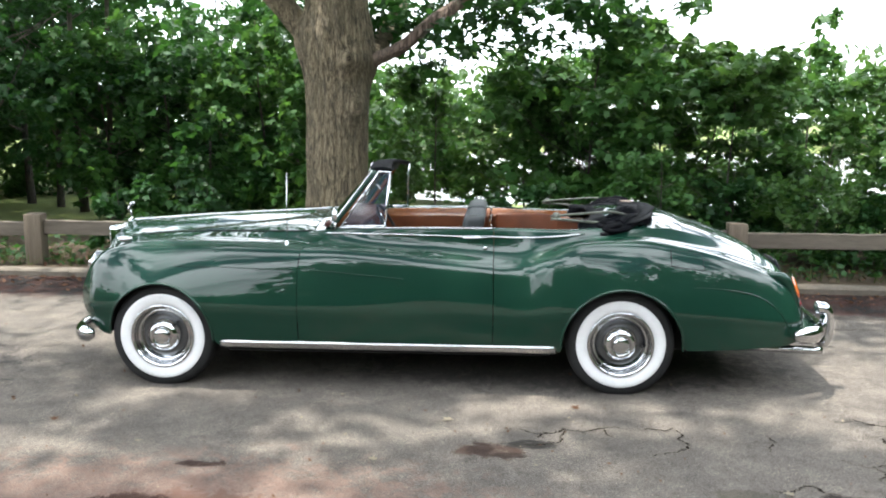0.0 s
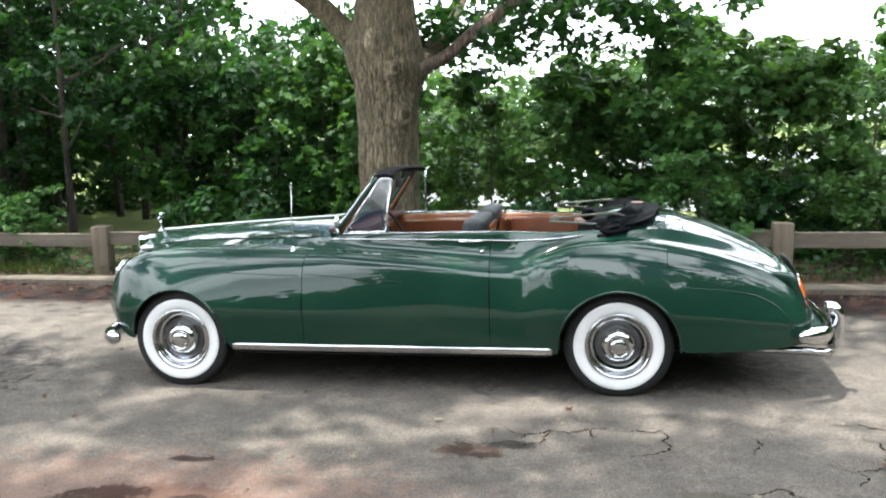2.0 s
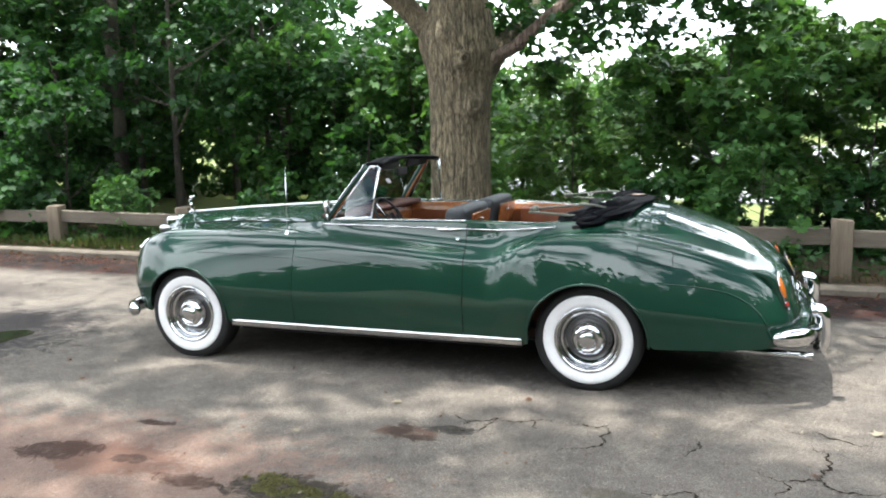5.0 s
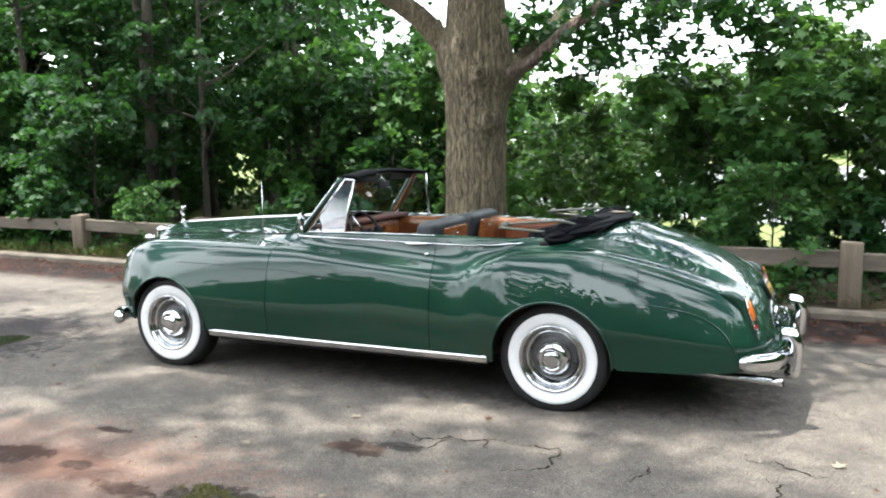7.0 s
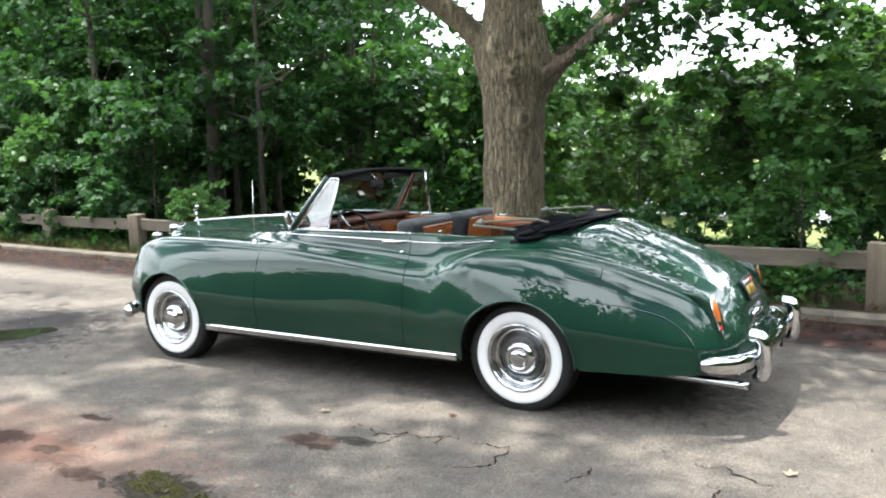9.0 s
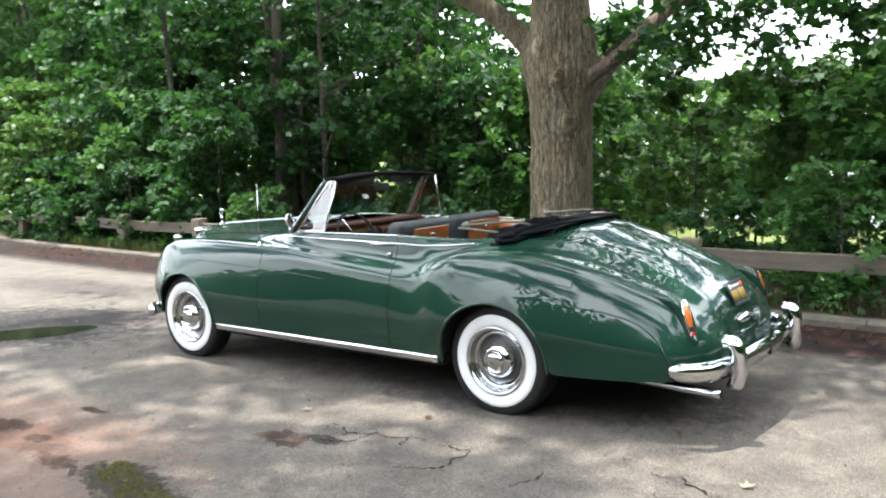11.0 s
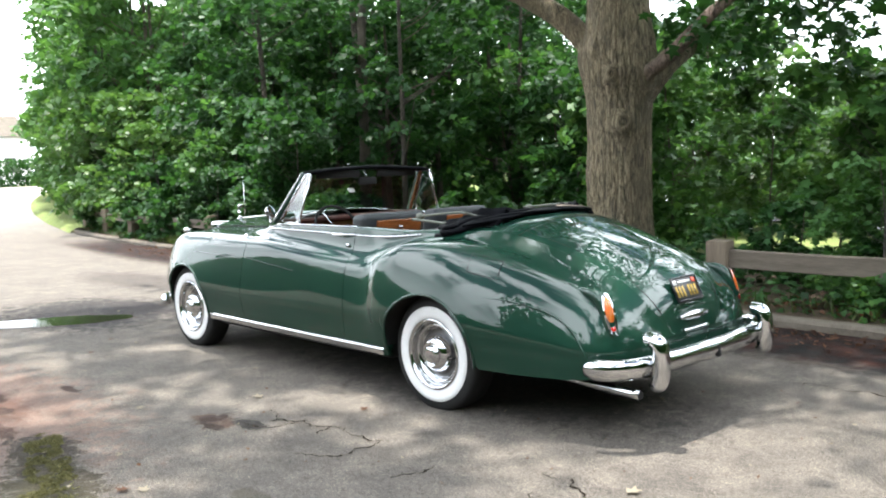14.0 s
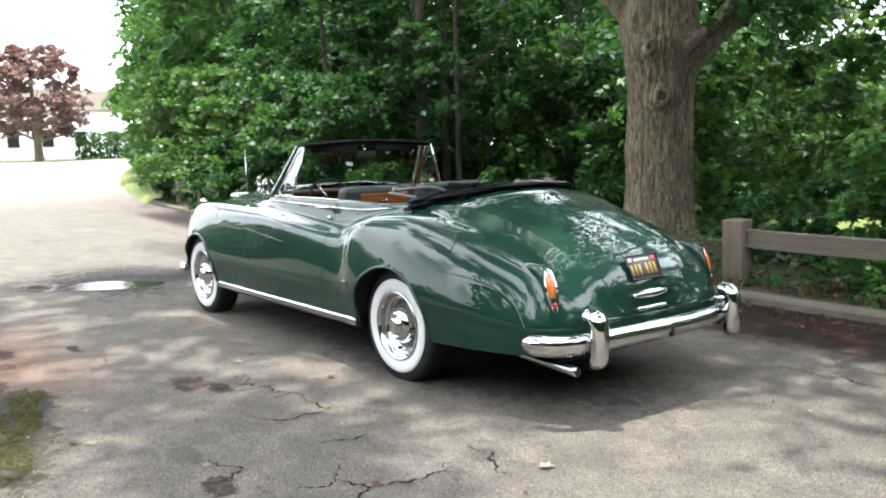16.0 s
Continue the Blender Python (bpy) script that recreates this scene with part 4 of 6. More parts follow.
def build_screen(car):
    """The raked windscreen, its header, quarter lights and mirrors."""
    def base(u):
        return Vector((-0.40 - 0.075 * (1 - u * u), 0.70 * u, 1.098 + 0.065 * (1 - u * u)))

    def top(u):
        return Vector((-0.115 - 0.055 * (1 - u * u), 0.60 * u, 1.478 + 0.03 * (1 - u * u)))
    us = [-1 + 2 * i / 24 for i in range(25)]
    frame_path = [base(u) for u in us] + [top(u) for u in us[::-1]]
    frame_path.append(frame_path[0] + Vector((0, 0, 0.0002)))
    screen = part("windscreen", grid_mesh("windscreen", [[base(u).lerp(top(u), k / 6) for k in range(7)] for u in us], GLASS), car, "raked clear windscreen")
    screen.visible_shadow = False
    for side in (-1, 1):
        post = [base(side).lerp(top(side), k / 8) + Vector((0.004, 0, 0)) for k in range(9)]
        part("screen_post", grid_mesh("screen_post", sweep_rows(post, [(-0.018, -0.02), (0.018, -0.016), (0.02, 0.01), (0.008, 0.022), (-0.012, 0.02)], Vector((0, side, 0))), PAINT, closed_v=True), screen, "green painted screen pillar")
        inner = [p + Vector((0.034, -side * 0.018, 0.004)) for p in post]
        part("post_trim", tube("post_trim", inner, 0.015, WALNUT, 8, up=Vector((0, 1, 0))), screen, "varnished wood pillar trim")
        part("post_strip", tube("post_strip", [p + Vector((-0.014, side * 0.016, 0)) for p in post], 0.006, CHROME, 6, up=Vector((0, 1, 0))), screen)
    part("screen_rubber", tube("screen_rubber", [base(u) for u in us], 0.011, CHROME, 8), screen)
    rows = []
    for u in us:
        t = top(u)
        rows.append([t + Vector((-0.018, 0, -0.018)), t + Vector((-0.022, 0, 0.002)), t + Vector((0.0, 0, 0.014)), t + Vector((0.07, 0, 0.018)), t + Vector((0.125, 0, 0.004)), t + Vector((0.115, 0, -0.012)), t + Vector((0.02, 0, -0.016))])
    part("header_rail", grid_mesh("header_rail", rows, CANVAS, closed_v=True), screen, "black header rail over the windscreen")
    for side in (-1, 1):
        part("sun_visor", box("sun_visor", -0.008, 0.008, -0.21, 0.21, -0.06, 0.0, BLACK, 0.006), screen, "folded black sun visor", pose(-0.07, side * 0.3, 1.487, 0, 22, 0))
    part("header_strip", tube("header_strip", [top(u) + Vector((-0.03, 0, -0.004)) for u in us], 0.006, CHROME, 6), screen)
    part("permit", box("permit", -0.03, 0.03, -0.002, 0.002, -0.02, 0.02, PLATE_WHITE, 0.001, 1), screen, "small white permit sticker", pose(-0.155, -0.12, 1.33, -36, 0, 90))
    mir = part("rear_mirror", box("rear_mirror", -0.012, 0.012, -0.09, 0.09, -0.03, 0.03, BLACK, 0.01), screen, "small dark interior mirror", pose(-0.09, 0.0, 1.2 + 0.2))
    part("mirror_stem", tube("mirror_stem", [(0, 0, 0.02), (-0.04, 0, 0.09)], 0.006, CHROME, 6, up=Vector((0, 1, 0))), mir)
    for side in (-1, 1):
        lo_f, lo_r = Vector((-0.335, side * 0.705, 1.10)), Vector((-0.03, side * 0.725, 1.105))
        up_r, up_f = Vector((-0.005, side * 0.615, 1.465)), Vector((-0.085, side * 0.605, 1.468))
        loop = [lo_f, lo_r, up_r, up_f, lo_f]
        vent = part("quarter_light", mesh_of("quarter_light", [lo_f, lo_r, up_r, up_f], [(0, 1, 2, 3)], VENT_GLASS), car, "three-cornered quarter window in chrome frame")
        vent.visible_shadow = False
        for a, b in zip(loop, loop[1:]):
            part("vent_frame", tube("vent_frame", [a, a.lerp(b, 0.5), b], 0.009, CHROME, 8, up=Vector((0, 1, 0))), vent)
        arm = part("door_mirror", lathe("door_mirror", [(0.0005, -0.03), (0.03, -0.026), (0.05, -0.008), (0.054, 0.004), (0.052, 0.008)], CHROME, 28), car, "round chrome door mirror", pose(-0.36, side * 0.765, 1.185, 0, 0, -78 if side < 0 else -102))
        part("mirror_glass", lathe("mirror_glass", [(0.051, 0.006), (0.0005, 0.007)], MIRROR, 28), arm)
        part("mirror_stalk", tube("mirror_stalk", [(0.0, -0.005, -0.05), (0.0, 0.0, -0.105)], 0.007, CHROME, 8, up=Vector((0, 1, 0))), arm)


def cushion(name, x0, x1, y0, y1, z0, z1, mat, bevel, lean=0.0):
    me = box(name, x0, x1, y0, y1, z0, z1, mat, bevel, 4)
    for v in me.vertices:
        v.co.x += lean * (v.co.z - z0)
    return me


def build_cabin(car):
    part("dashboard", box("dashboard", -0.42, -0.26, -0.68, 0.68, 0.84, 1.1, WALNUT, 0.03, 3), car, "walnut dashboard")
    part("dash_top", box("dash_top", -0.46, -0.2, -0.68, 0.68, 1.09, 1.125, RED_LEATHER, 0.014, 3), car, "oxblood leather dash top")
    for y, r in ((-0.1, 0.05), (0.02, 0.05), (0.14, 0.05), (0.25, 0.035)):
        part("gauge", lathe("gauge", [(0.0005, 0.006), (r * 0.85, 0.006), (r, 0.012), (r, 0.0)], PLATE_BLACK, 20), car, "round black gauge", pose(-0.258, y, 1.0, 0, 0, -90))
    wheel = part("steering_wheel", grid_mesh("steering_wheel", [[((0.205 + a) * math.cos(t), (0.205 + a) * math.sin(t), b) for a, b in ring(0.011, 8)] for t in [2 * math.pi * i / 40 for i in range(40)]], BLACK, closed_u=True, closed_v=True), car, "thin black steering wheel", pose(-0.03, -0.36, 1.03, 0, 62, 0))
    for a in (90, 210, 330):
        part("spoke", tube("spoke", [(0, 0, -0.02), (0.2 * math.cos(radians(a)), 0.2 * math.sin(radians(a)), 0)], 0.008, DULL_CHROME, 6), wheel)
    part("boss", lathe("boss", [(0.035, 0.0), (0.03, 0.02), (0.0005, 0.026)], BLACK, 16), wheel, "", pose(0, 0, -0.02, 90))
    part("column", tube("column", [(0, 0, -0.02), (0, 0, -0.4)], 0.022, BLACK, 10, up=Vector((0, 1, 0))), wheel)
    for y in (-0.345, 0.345):
        seat = part("front_seat", cushion("front_seat", 0.0, 0.52, y - 0.3, y + 0.3, 0.38, 0.62, TAN, 0.06), car, "leather front seat")
        part("seat_back", cushion("seat_back", 0.40, 0.55, y - 0.3, y + 0.3, 0.52, 1.175, DARK_LEATHER, 0.045, 0.16), seat, "dark grey leather seat back")
        part("seat_table", cushion("seat_table", 0.635, 0.65, y - 0.21, y + 0.21, 0.86, 1.13, WALNUT, 0.012, 0.16), seat, "folded walnut picnic table")
        part("table_catch", box("table_catch", 0.685, 0.7, y - 0.02, y + 0.02, 1.06, 1.08, CHROME, 0.004), seat)
    part("rear_seat", cushion("rear_seat", 0.95, 1.45, -0.6, 0.6, 0.38, 0.66, TAN, 0.07), car, "tan leather rear bench")
    part("rear_backrest", cushion("rear_backrest", 1.35, 1.5, -0.58, 0.58, 0.56, 1.06, TAN, 0.07, 0.14), car, "tan leather rear backrest")
    for side in (-1, 1):
        part("rear_trim", box("rear_trim", 0.72, 1.45, side * 0.62 - 0.03, side * 0.62 + 0.03, 0.4, 1.06, TAN, 0.02), car)


def build_hood(car):
    """The folded cloth hood: crumpled pleats at both sides, a flat roll behind the seats, over its bare frame."""
    half = [(1.44, 0.655, 1.085), (1.53, 0.635, 1.095), (1.63, 0.58, 1.125), (1.73, 0.43, 1.165), (1.79, 0.2, 1.186), (1.8, 0.0, 1.19)]
    line = smooth_path([(x, -y, z) for x, y, z in half] + [(x, y, z) for x, y, z in half[-2::-1]], 10)
    n = len(line)
    hood = part("folded_hood", grid_mesh("folded_hood", sweep_rows([p + Vector((-0.02, 0, -0.035)) for p in line], ring(0.05, 12, 0.03)), CANVAS, closed_v=True), car, "black cloth hood folded behind the seats")

    def fold(name, dx, dz, w, h, seed, mat, a=0, b=n, wave=0.25):
        """A crumpled length of cloth lying along the roll, with sharp ridges."""
        rr = random.Random(seed)
        ph = [rr.uniform(0, 6.28) for _ in range(8)]
        rows = []
        pts = [p + Vector((dx * (1.0 if abs(p.y) < 0.6 else 0.6), 0, dz)) for p in line[a:b]]
        for i, p in enumerate(pts):
            d = (pts[min(i + 1, len(pts) - 1)] - pts[max(i - 1, 0)]).normalized()
            side = d.cross(Vector((0, 0, 1))).normalized()
            up = side.cross(d)
            e = min(1.0, 0.15 + min(i, len(pts) - 1 - i) / 6)
            tall = 1.0 + 0.9 * min(1.0, max(0.0, (abs(p.y) - 0.3) / 0.25))
            row = []
            for k in range(24):
                t = 2 * math.pi * k / 24
                crest = abs(math.sin(1.5 * t + ph[4] + 0.09 * i)) ** 0.6
                q = 0.72 + 0.42 * crest + wave * math.sin(2 * t + ph[0] + i * 0.11) * math.sin(i * 0.23 + ph[1]) + 0.1 * noise_of(i * 0.35 + seed * 9, 3 * math.cos(t), 3 * math.sin(t))
                row.append(p + side * (w * q * e * math.cos(t)) + up * (h * tall * q * e * math.sin(t)))
            rows.append(row)
        return part(name, grid_mesh(name, rows, mat, closed_v=True), hood)
    fold("fold", -0.01, -0.014, 0.055, 0.017, 1, CANVAS)
    fold("fold", -0.08, 0.0, 0.06, 0.014, 2, CANVAS, 4, n - 4, 0.35)
    fold("fold", 0.025, 0.004, 0.045, 0.009, 3, CANVAS, 12, n - 12, 0.35)
    fold("fold", -0.17, -0.02, 0.06, 0.018, 4, CANVAS, 14, n - 14, 0.3)
    fold("fold", -0.3, -0.05, 0.08, 0.03, 6, CANVAS, 18, n - 18, 0.3)
    fold("lining_fold", -0.05, 0.018, 0.055, 0.008, 7, LINING, n - 44, n - 20, 0.2)["label"] = "beige lining showing in a fold"
    for side in (-1, 1):
        # slack pleats of cloth running forward beside the frame
        for k, (seed, y0, z0, rise_, tip, wide) in enumerate(((21, 0.6, 1.1, 0.1, 1.3, 0.1), (22, 0.5, 1.14, 0.12, 1.44, 0.12), (23, 0.37, 1.15, 0.1, 1.52, 0.12))):
            rr = random.Random(seed + side)
            ph = rr.uniform(0, 9)
            rows = []
            for i in range(25):
                u = i / 24
                x = tip + (1.8 - 0.05 * k - tip) * u
                swell = math.sin(math.pi * min(1.0, u * 0.62 + 0.03)) ** 0.8
                row = []
                for j in range(25):
                    v = j / 24
                    zig = abs(((v * 2.5 + 0.35 * noise_of(u * 2.5 + ph, v, seed)) % 1.0) * 2 - 1)
                    lift = rise_ * swell * (0.25 + 0.75 * zig ** 0.8) * math.sin(math.pi * (0.06 + 0.88 * v)) ** 0.5
                    yy = y0 + (0.5 - v) * wide * 2 * (0.5 + 0.5 * u) - 0.16 * u * u
                    row.append((x + 0.03 * noise_of(v * 4, u * 3, ph), side * yy, z0 - 0.03 + lift + 0.012 * noise_of(u * 6, v * 6, ph)))
                rows.append(row)
            flap = part("pleat", grid_mesh("pleat", rows if side < 0 else rows[::-1], CANVAS), hood)
            m = flap.modifiers.new("thickness", "SOLIDIFY")
            m.thickness = 0.004
        for k, (z0, z1, x0, yo) in enumerate(((1.165, 1.195, 1.1, 0.55), (1.15, 1.11, 1.1, 0.585))):
            p = smooth_path([(x0, side * yo, z0), (x0 + 0.28, side * (yo + 0.005), z0 * 0.55 + z1 * 0.45 + 0.012 * (1 - k)), (1.55, side * (yo - 0.02), z1), (1.7, side * (yo - 0.1), z1 - 0.06)], 6)
            part("hood_bow", grid_mesh("hood_bow", sweep_rows(p, [(-0.005, -0.008), (0.005, -0.008), (0.007, 0.0), (0.005, 0.008), (-0.005, 0.008), (-0.007, 0.0)]), OLIVE_METAL, closed_v=True), hood, "olive steel hood frame bar")
        part("hood_pivot", lathe("hood_pivot", [(0.0005, -0.012), (0.026, -0.01), (0.028, 0.01), (0.0005, 0.012)], OLIVE_METAL, 14), hood, "", pose(1.14, side * 0.56, 1.165))


build_car()

# ---- ground, kerb, verge ----
def kerb_y(x):
    """The kerb's face, curving away up the road."""
    y = 2.9 - 0.05 * x
    if x < -8:
        d = min(-8 - x, 42)
        y += 0.006 * d * d + 0.5 * max(0.0, -50 - x)
    return y


def rise(x):
    """The road climbs a little further on."""
    return 0.03 * max(0.0, min(-18 - x, 38.0))


def noise_at(x, y, s, k=0.0):
    return noise.noise(Vector((x * s + k, y * s, k)))


def build_ground():
    me = mesh_of("ground", [(-900, -900, -0.03), (900, -900, -0.03), (900, 900, -0.03), (-900, 900, -0.03)], [(0, 1, 2, 3)], GROUND, False)
    tagged(part("ground", me), "sunlit mown grass reaching to the horizon", "ground", kind="structure")
    xs = [-54, -50, -46, -42, -35, -30, -26] + [-22 + i * 0.5 for i in range(60)] + [8 + i * 1.0 for i in range(20)]
    offs = [0, 0.12, 0.25, 0.4, 0.55, 0.7, 0.85, 1.0, 1.2, 1.5, 2, 3, 4, 6, 9, 14, 30, 60]
    verts, faces = [], []
    for x in xs:
        for o in offs:
            verts.append((x, kerb_y(x) - o, rise(x)))
    m = len(offs)
    for i in range(len(xs) - 1):
        for j in range(m - 1):
            a = i * m + j
            faces.append((a, a + 1, a + m + 1, a + m))
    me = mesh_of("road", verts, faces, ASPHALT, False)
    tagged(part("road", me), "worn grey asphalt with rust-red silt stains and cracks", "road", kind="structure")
    # verge of leafy soil behind the kerb
    xs = [-60, -50, -42, -36] + [-30 + 0.5 * i for i in range(100)] + [21, 24, 28]
    offs = [0.15, 0.3, 0.5, 0.8, 1.2, 1.7, 2.3, 3, 3.7, 4.3]
    verts, faces = [], []
    for x in xs:
        for o in offs:
            bumpy = 0.05 * noise_at(x, o, 1.3) + 0.03 * noise_at(x, o, 4.1, 3)
            verts.append((x, kerb_y(x) + o, 0.072 + rise(x) + min(1, o / 0.6) * bumpy - max(0, o - 2.3) * 0.07))
    m = len(offs)
    for i in range(len(xs) - 1):
        for j in range(m - 1):
            a = i * m + j
            faces.append((a, a + m, a + m + 1, a + 1))
    tagged(part("verge", mesh_of("verge", verts, faces, SOIL)), "bank of brown soil and leaf litter behind the kerb", "verge", kind="structure")
    # a strip of lawn beside the far road
    rows = []
    for i in range(30):
        x = -18.5 - i
        rows.append([(x, kerb_y(x) + o + 0.05 * noise_at(x, o, 0.9), 0.14 + rise(x) - 0.13 * (o < 0.0)) for o in (-0.12, 0.1, 0.4, 1.2, 2.2, 3.4, 4.6)])
    tagged(part("verge_lawn", grid_mesh("verge_lawn", rows, GROUND)), "bright mown strip of lawn beside the road", "lawn", kind="structure")
    # the lake beyond the trees
    n = 60
    pts = [(9 + (24 + 2.5 * noise_at(i, 0, 0.31)) * math.cos(2 * math.pi * i / n), 29 + (17.0 + 1.6 * noise_at(i, 4, 0.37)) * math.sin(2 * math.pi * i / n), -0.012) for i in range(n)]
    tagged(part("lake", mesh_of("lake", pts, [tuple(range(n))], LAKE, False)), "pale still lake beyond the trees", "water", kind="structure")
    # puddle
    n = 48
    pts = []
    for i in range(n):
        a = 2 * math.pi * i / n
        r = 1 + 0.22 * noise_at(math.cos(a), math.sin(a), 1.4, 7)
        r *= 0.8
        pts.append((-3.95 + r * (1.05 * math.cos(a) * 0.55 - 0.36 * math.sin(a) * 0.83), -1.22 + r * (1.05 * math.cos(a) * 0.83 + 0.36 * math.sin(a) * 0.55), 0.004))
    tagged(part("puddle", mesh_of("puddle", pts, [tuple(range(n))], WATER, False)), "dark shallow puddle on the asphalt", "puddle", kind="structure")


def build_kerb():
    kerb = tagged(new("kerb"), "low pale concrete kerb along the road edge", "kerb", kind="structure")
    x = 14.0
    while x > -19:
        ln = 1.83
        x0, x1 = x - ln + 0.008, x
        sec = ((0.0, -0.06), (0.006, 0.055), (0.026, 0.076), (0.05, 0.083), (0.15, 0.085), (0.17, 0.07), (0.17, -0.06))
        rows = []
        for i in range(7):
            xx = x0 + (x1 - x0) * i / 6
            dz = 0.006 * noise_at(xx, 0, 2.0)
            rows.append([(xx, kerb_y(xx) + a + 0.004 * noise_at(xx, b * 9, 5), b + dz + rise(xx)) for a, b in sec])
        part("kerb_stone", grid_mesh("kerb_stone", rows, CONCRETE, closed_v=True, smooth=False), kerb)
        x -= ln


FENCE_X = [9.74, 7.62, 5.5, 3.38, 1.26, -0.86, -2.98, -4.9, -7.3, -9.7, -12.0, -14.2, -16.4, -18.6]


def fence_y(x):
    return kerb_y(x) + 0.42


def build_fence():
    fence = thing("rail_fence", "low weathered timber post-and-rail fence on the verge", "fence")
    rnd = random.Random(3)
    for x in FENCE_X:
        h = 0.69 + rnd.uniform(-0.02, 0.02)
        me = box("post", -0.105, 0.105, -0.095, 0.095, -0.05, h - 0.08, POST_TIMBER, 0.014, 2)
        for v in me.vertices:
            v.co.x += 0.006 * noise_at(v.co.z * 3, x, 2)
            v.co.z += 0.012 * noise_at(v.co.x * 9 + x, v.co.y * 9, 1) * (v.co.z > 0.3)
        part("post", me, fence, "", pose(x, fence_y(x), 0.08, rnd.uniform(-1.5, 1.5), rnd.uniform(-1.5, 1.5), rnd.uniform(-4, 4)))
    for a, b in zip(FENCE_X, FENCE_X[1:]):
        if b < 1.0 < a:
            continue  # no rail behind the oak
        ya, yb = fence_y(a) + 0.02, fence_y(b) + 0.02
        za, zb = 0.52 + rnd.uniform(-0.015, 0.015), 0.52 + rnd.uniform(-0.015, 0.015)
        rows = []
        for i in range(9):
            t = i / 8
            p = Vector((a + (b - a) * t, ya + (yb - ya) * t, za + (zb - za) * t - 0.008 * math.sin(math.pi * t)))
            j = 0.004 * noise_at(p.x, a, 3)
            rows.append([p + Vector((0, dy + j, dz + j)) for dy, dz in ((-0.04, -0.086), (0.04, -0.086), (0.046, -0.076), (0.046, 0.078), (0.036, 0.086), (-0.036, 0.086), (-0.046, 0.076), (-0.046, -0.078))])
        part("rail", grid_mesh("rail", rows, TIMBER, closed_v=True, smooth=False), fence)


# ---- trees ----
LOBES = ((0, 0), (-0.44, 0.04), (-0.24, 0.3), (-0.58, 0.62), (-0.17, 0.64), (0, 1.05), (0.17, 0.64), (0.58, 0.62), (0.24, 0.3), (0.44, 0.04))
WEDGE = ((0, 0), (-0.5, 0.35), (-0.2, 0.6), (0, 1.0), (0.35, 0.75), (0.45, 0.2))
BLADE = ((0, 0), (-0.26, 0.3), (-0.22, 0.66), (0, 1.0), (0.22, 0.66), (0.26, 0.3))


def leaves_mesh(name, places, size, seed, mat, outline=LOBES, droop=0.5):
    """One leaf at each place, hanging and turned at random."""
    rng = np.random.default_rng(seed)
    p = np.asarray(places, float)
    n, k = len(p), len(outline)
    yaw = rng.uniform(0, 2 * np.pi, n)
    pit = rng.normal(-droop, 0.42, n)
    rol = rng.normal(0, 0.42, n)
    sz = size * rng.uniform(0.55, 1.35, n)
    d = np.stack([np.cos(yaw) * np.cos(pit), np.sin(yaw) * np.cos(pit), np.sin(pit)], 1)
    side = np.stack([-np.sin(yaw), np.cos(yaw), 0 * yaw], 1)
    up = np.cross(d, side)
    side = side * np.cos(rol)[:, None] + up * np.sin(rol)[:, None]
    o = np.asarray(outline, float)
    curl = np.cross(d, side) * (-0.22)
    v = p[:, None, :] + sz[:, None, None] * (side[:, None, :] * o[None, :, :1] + d[:, None, :] * o[None, :, 1:] + curl[:, None, :] * (np.abs(o[:, 0]) * 1.2 + o[:, 1] ** 2 * 0.5)[None, :, None])
    me = bpy.data.meshes.new(name)
    me.vertices.add(n * k)
    me.vertices.foreach_set("co", v.reshape(-1).astype(np.float32))
    me.loops.add(n * k)
    me.loops.foreach_set("vertex_index", np.arange(n * k, dtype=np.int32))
    me.polygons.add(n)
    me.polygons.foreach_set("loop_start", np.arange(0, n * k, k, dtype=np.int32))
    me.update(calc_edges=True)
    me.validate()
    me.materials.append(mat)
    return me


def clumps(seed, count, per, lo, hi, radius, spread=0.42):
    """Leaf places gathered in flat drooping sprays, within a ragged crown with hollows."""
    rng = np.random.default_rng(seed)
    out = []
    while len(out) < count:
        t = rng.uniform(0, 1)
        z = lo + (hi - lo) * t
        r = radius * (0.6 + 0.4 * math.sin(math.pi * min(1, t * 0.9 + 0.15))) * rng.uniform(0.1, 1.0) ** 0.5
        a = rng.uniform(0, 2 * math.pi)
        c = np.array([r * math.cos(a), r * math.sin(a), z])
        if noise.noise(Vector((c[0] * 0.9 + seed * 7.3, c[1] * 0.9, c[2] * 1.1))) < 0.06:
            continue
        k = spread * rng.uniform(0.6, 1.25)
        ang, rad = rng.uniform(0, 2 * math.pi, per), np.sqrt(rng.uniform(0, 1, per))
        tilt = rng.normal(0, 0.22, 2)
        x, y = rad * np.cos(ang) * k, rad * np.sin(ang) * k * rng.uniform(0.6, 1)
        zz = x * tilt[0] + y * tilt[1] - 0.45 * k * rad ** 2 + rng.normal(0, 0.045, per)
        out.append(c + np.stack([x, y, zz], 1))
    return np.concatenate(out)


def limb_rows(path, r0, r1, n=10, knob=0.06, seed=0):
    pts = smooth_path(path, 7)
    rows = []
    for i, p in enumerate(pts):
        t = i / (len(pts) - 1)
        d = (pts[min(i + 1, len(pts) - 1)] - pts[max(i - 1, 0)]).normalized()
        side = d.cross(Vector((0.13, 1, 0.2))).normalized()
        over_ = side.cross(d)
        r = r0 + (r1 - r0) * t + 0.45 * r0 * math.exp(-11 * t)
        row = []
        for k in range(n):
            a = 2 * math.pi * k / n
            q = 1 + knob * noise.noise(Vector((math.cos(a) * 1.6 + seed, math.sin(a) * 1.6, p.z * 1.4 + p.x)))
            row.append(p + side * (r * q * math.cos(a)) + over_ * (r * q * math.sin(a)))
        rows.append(row)
    return rows


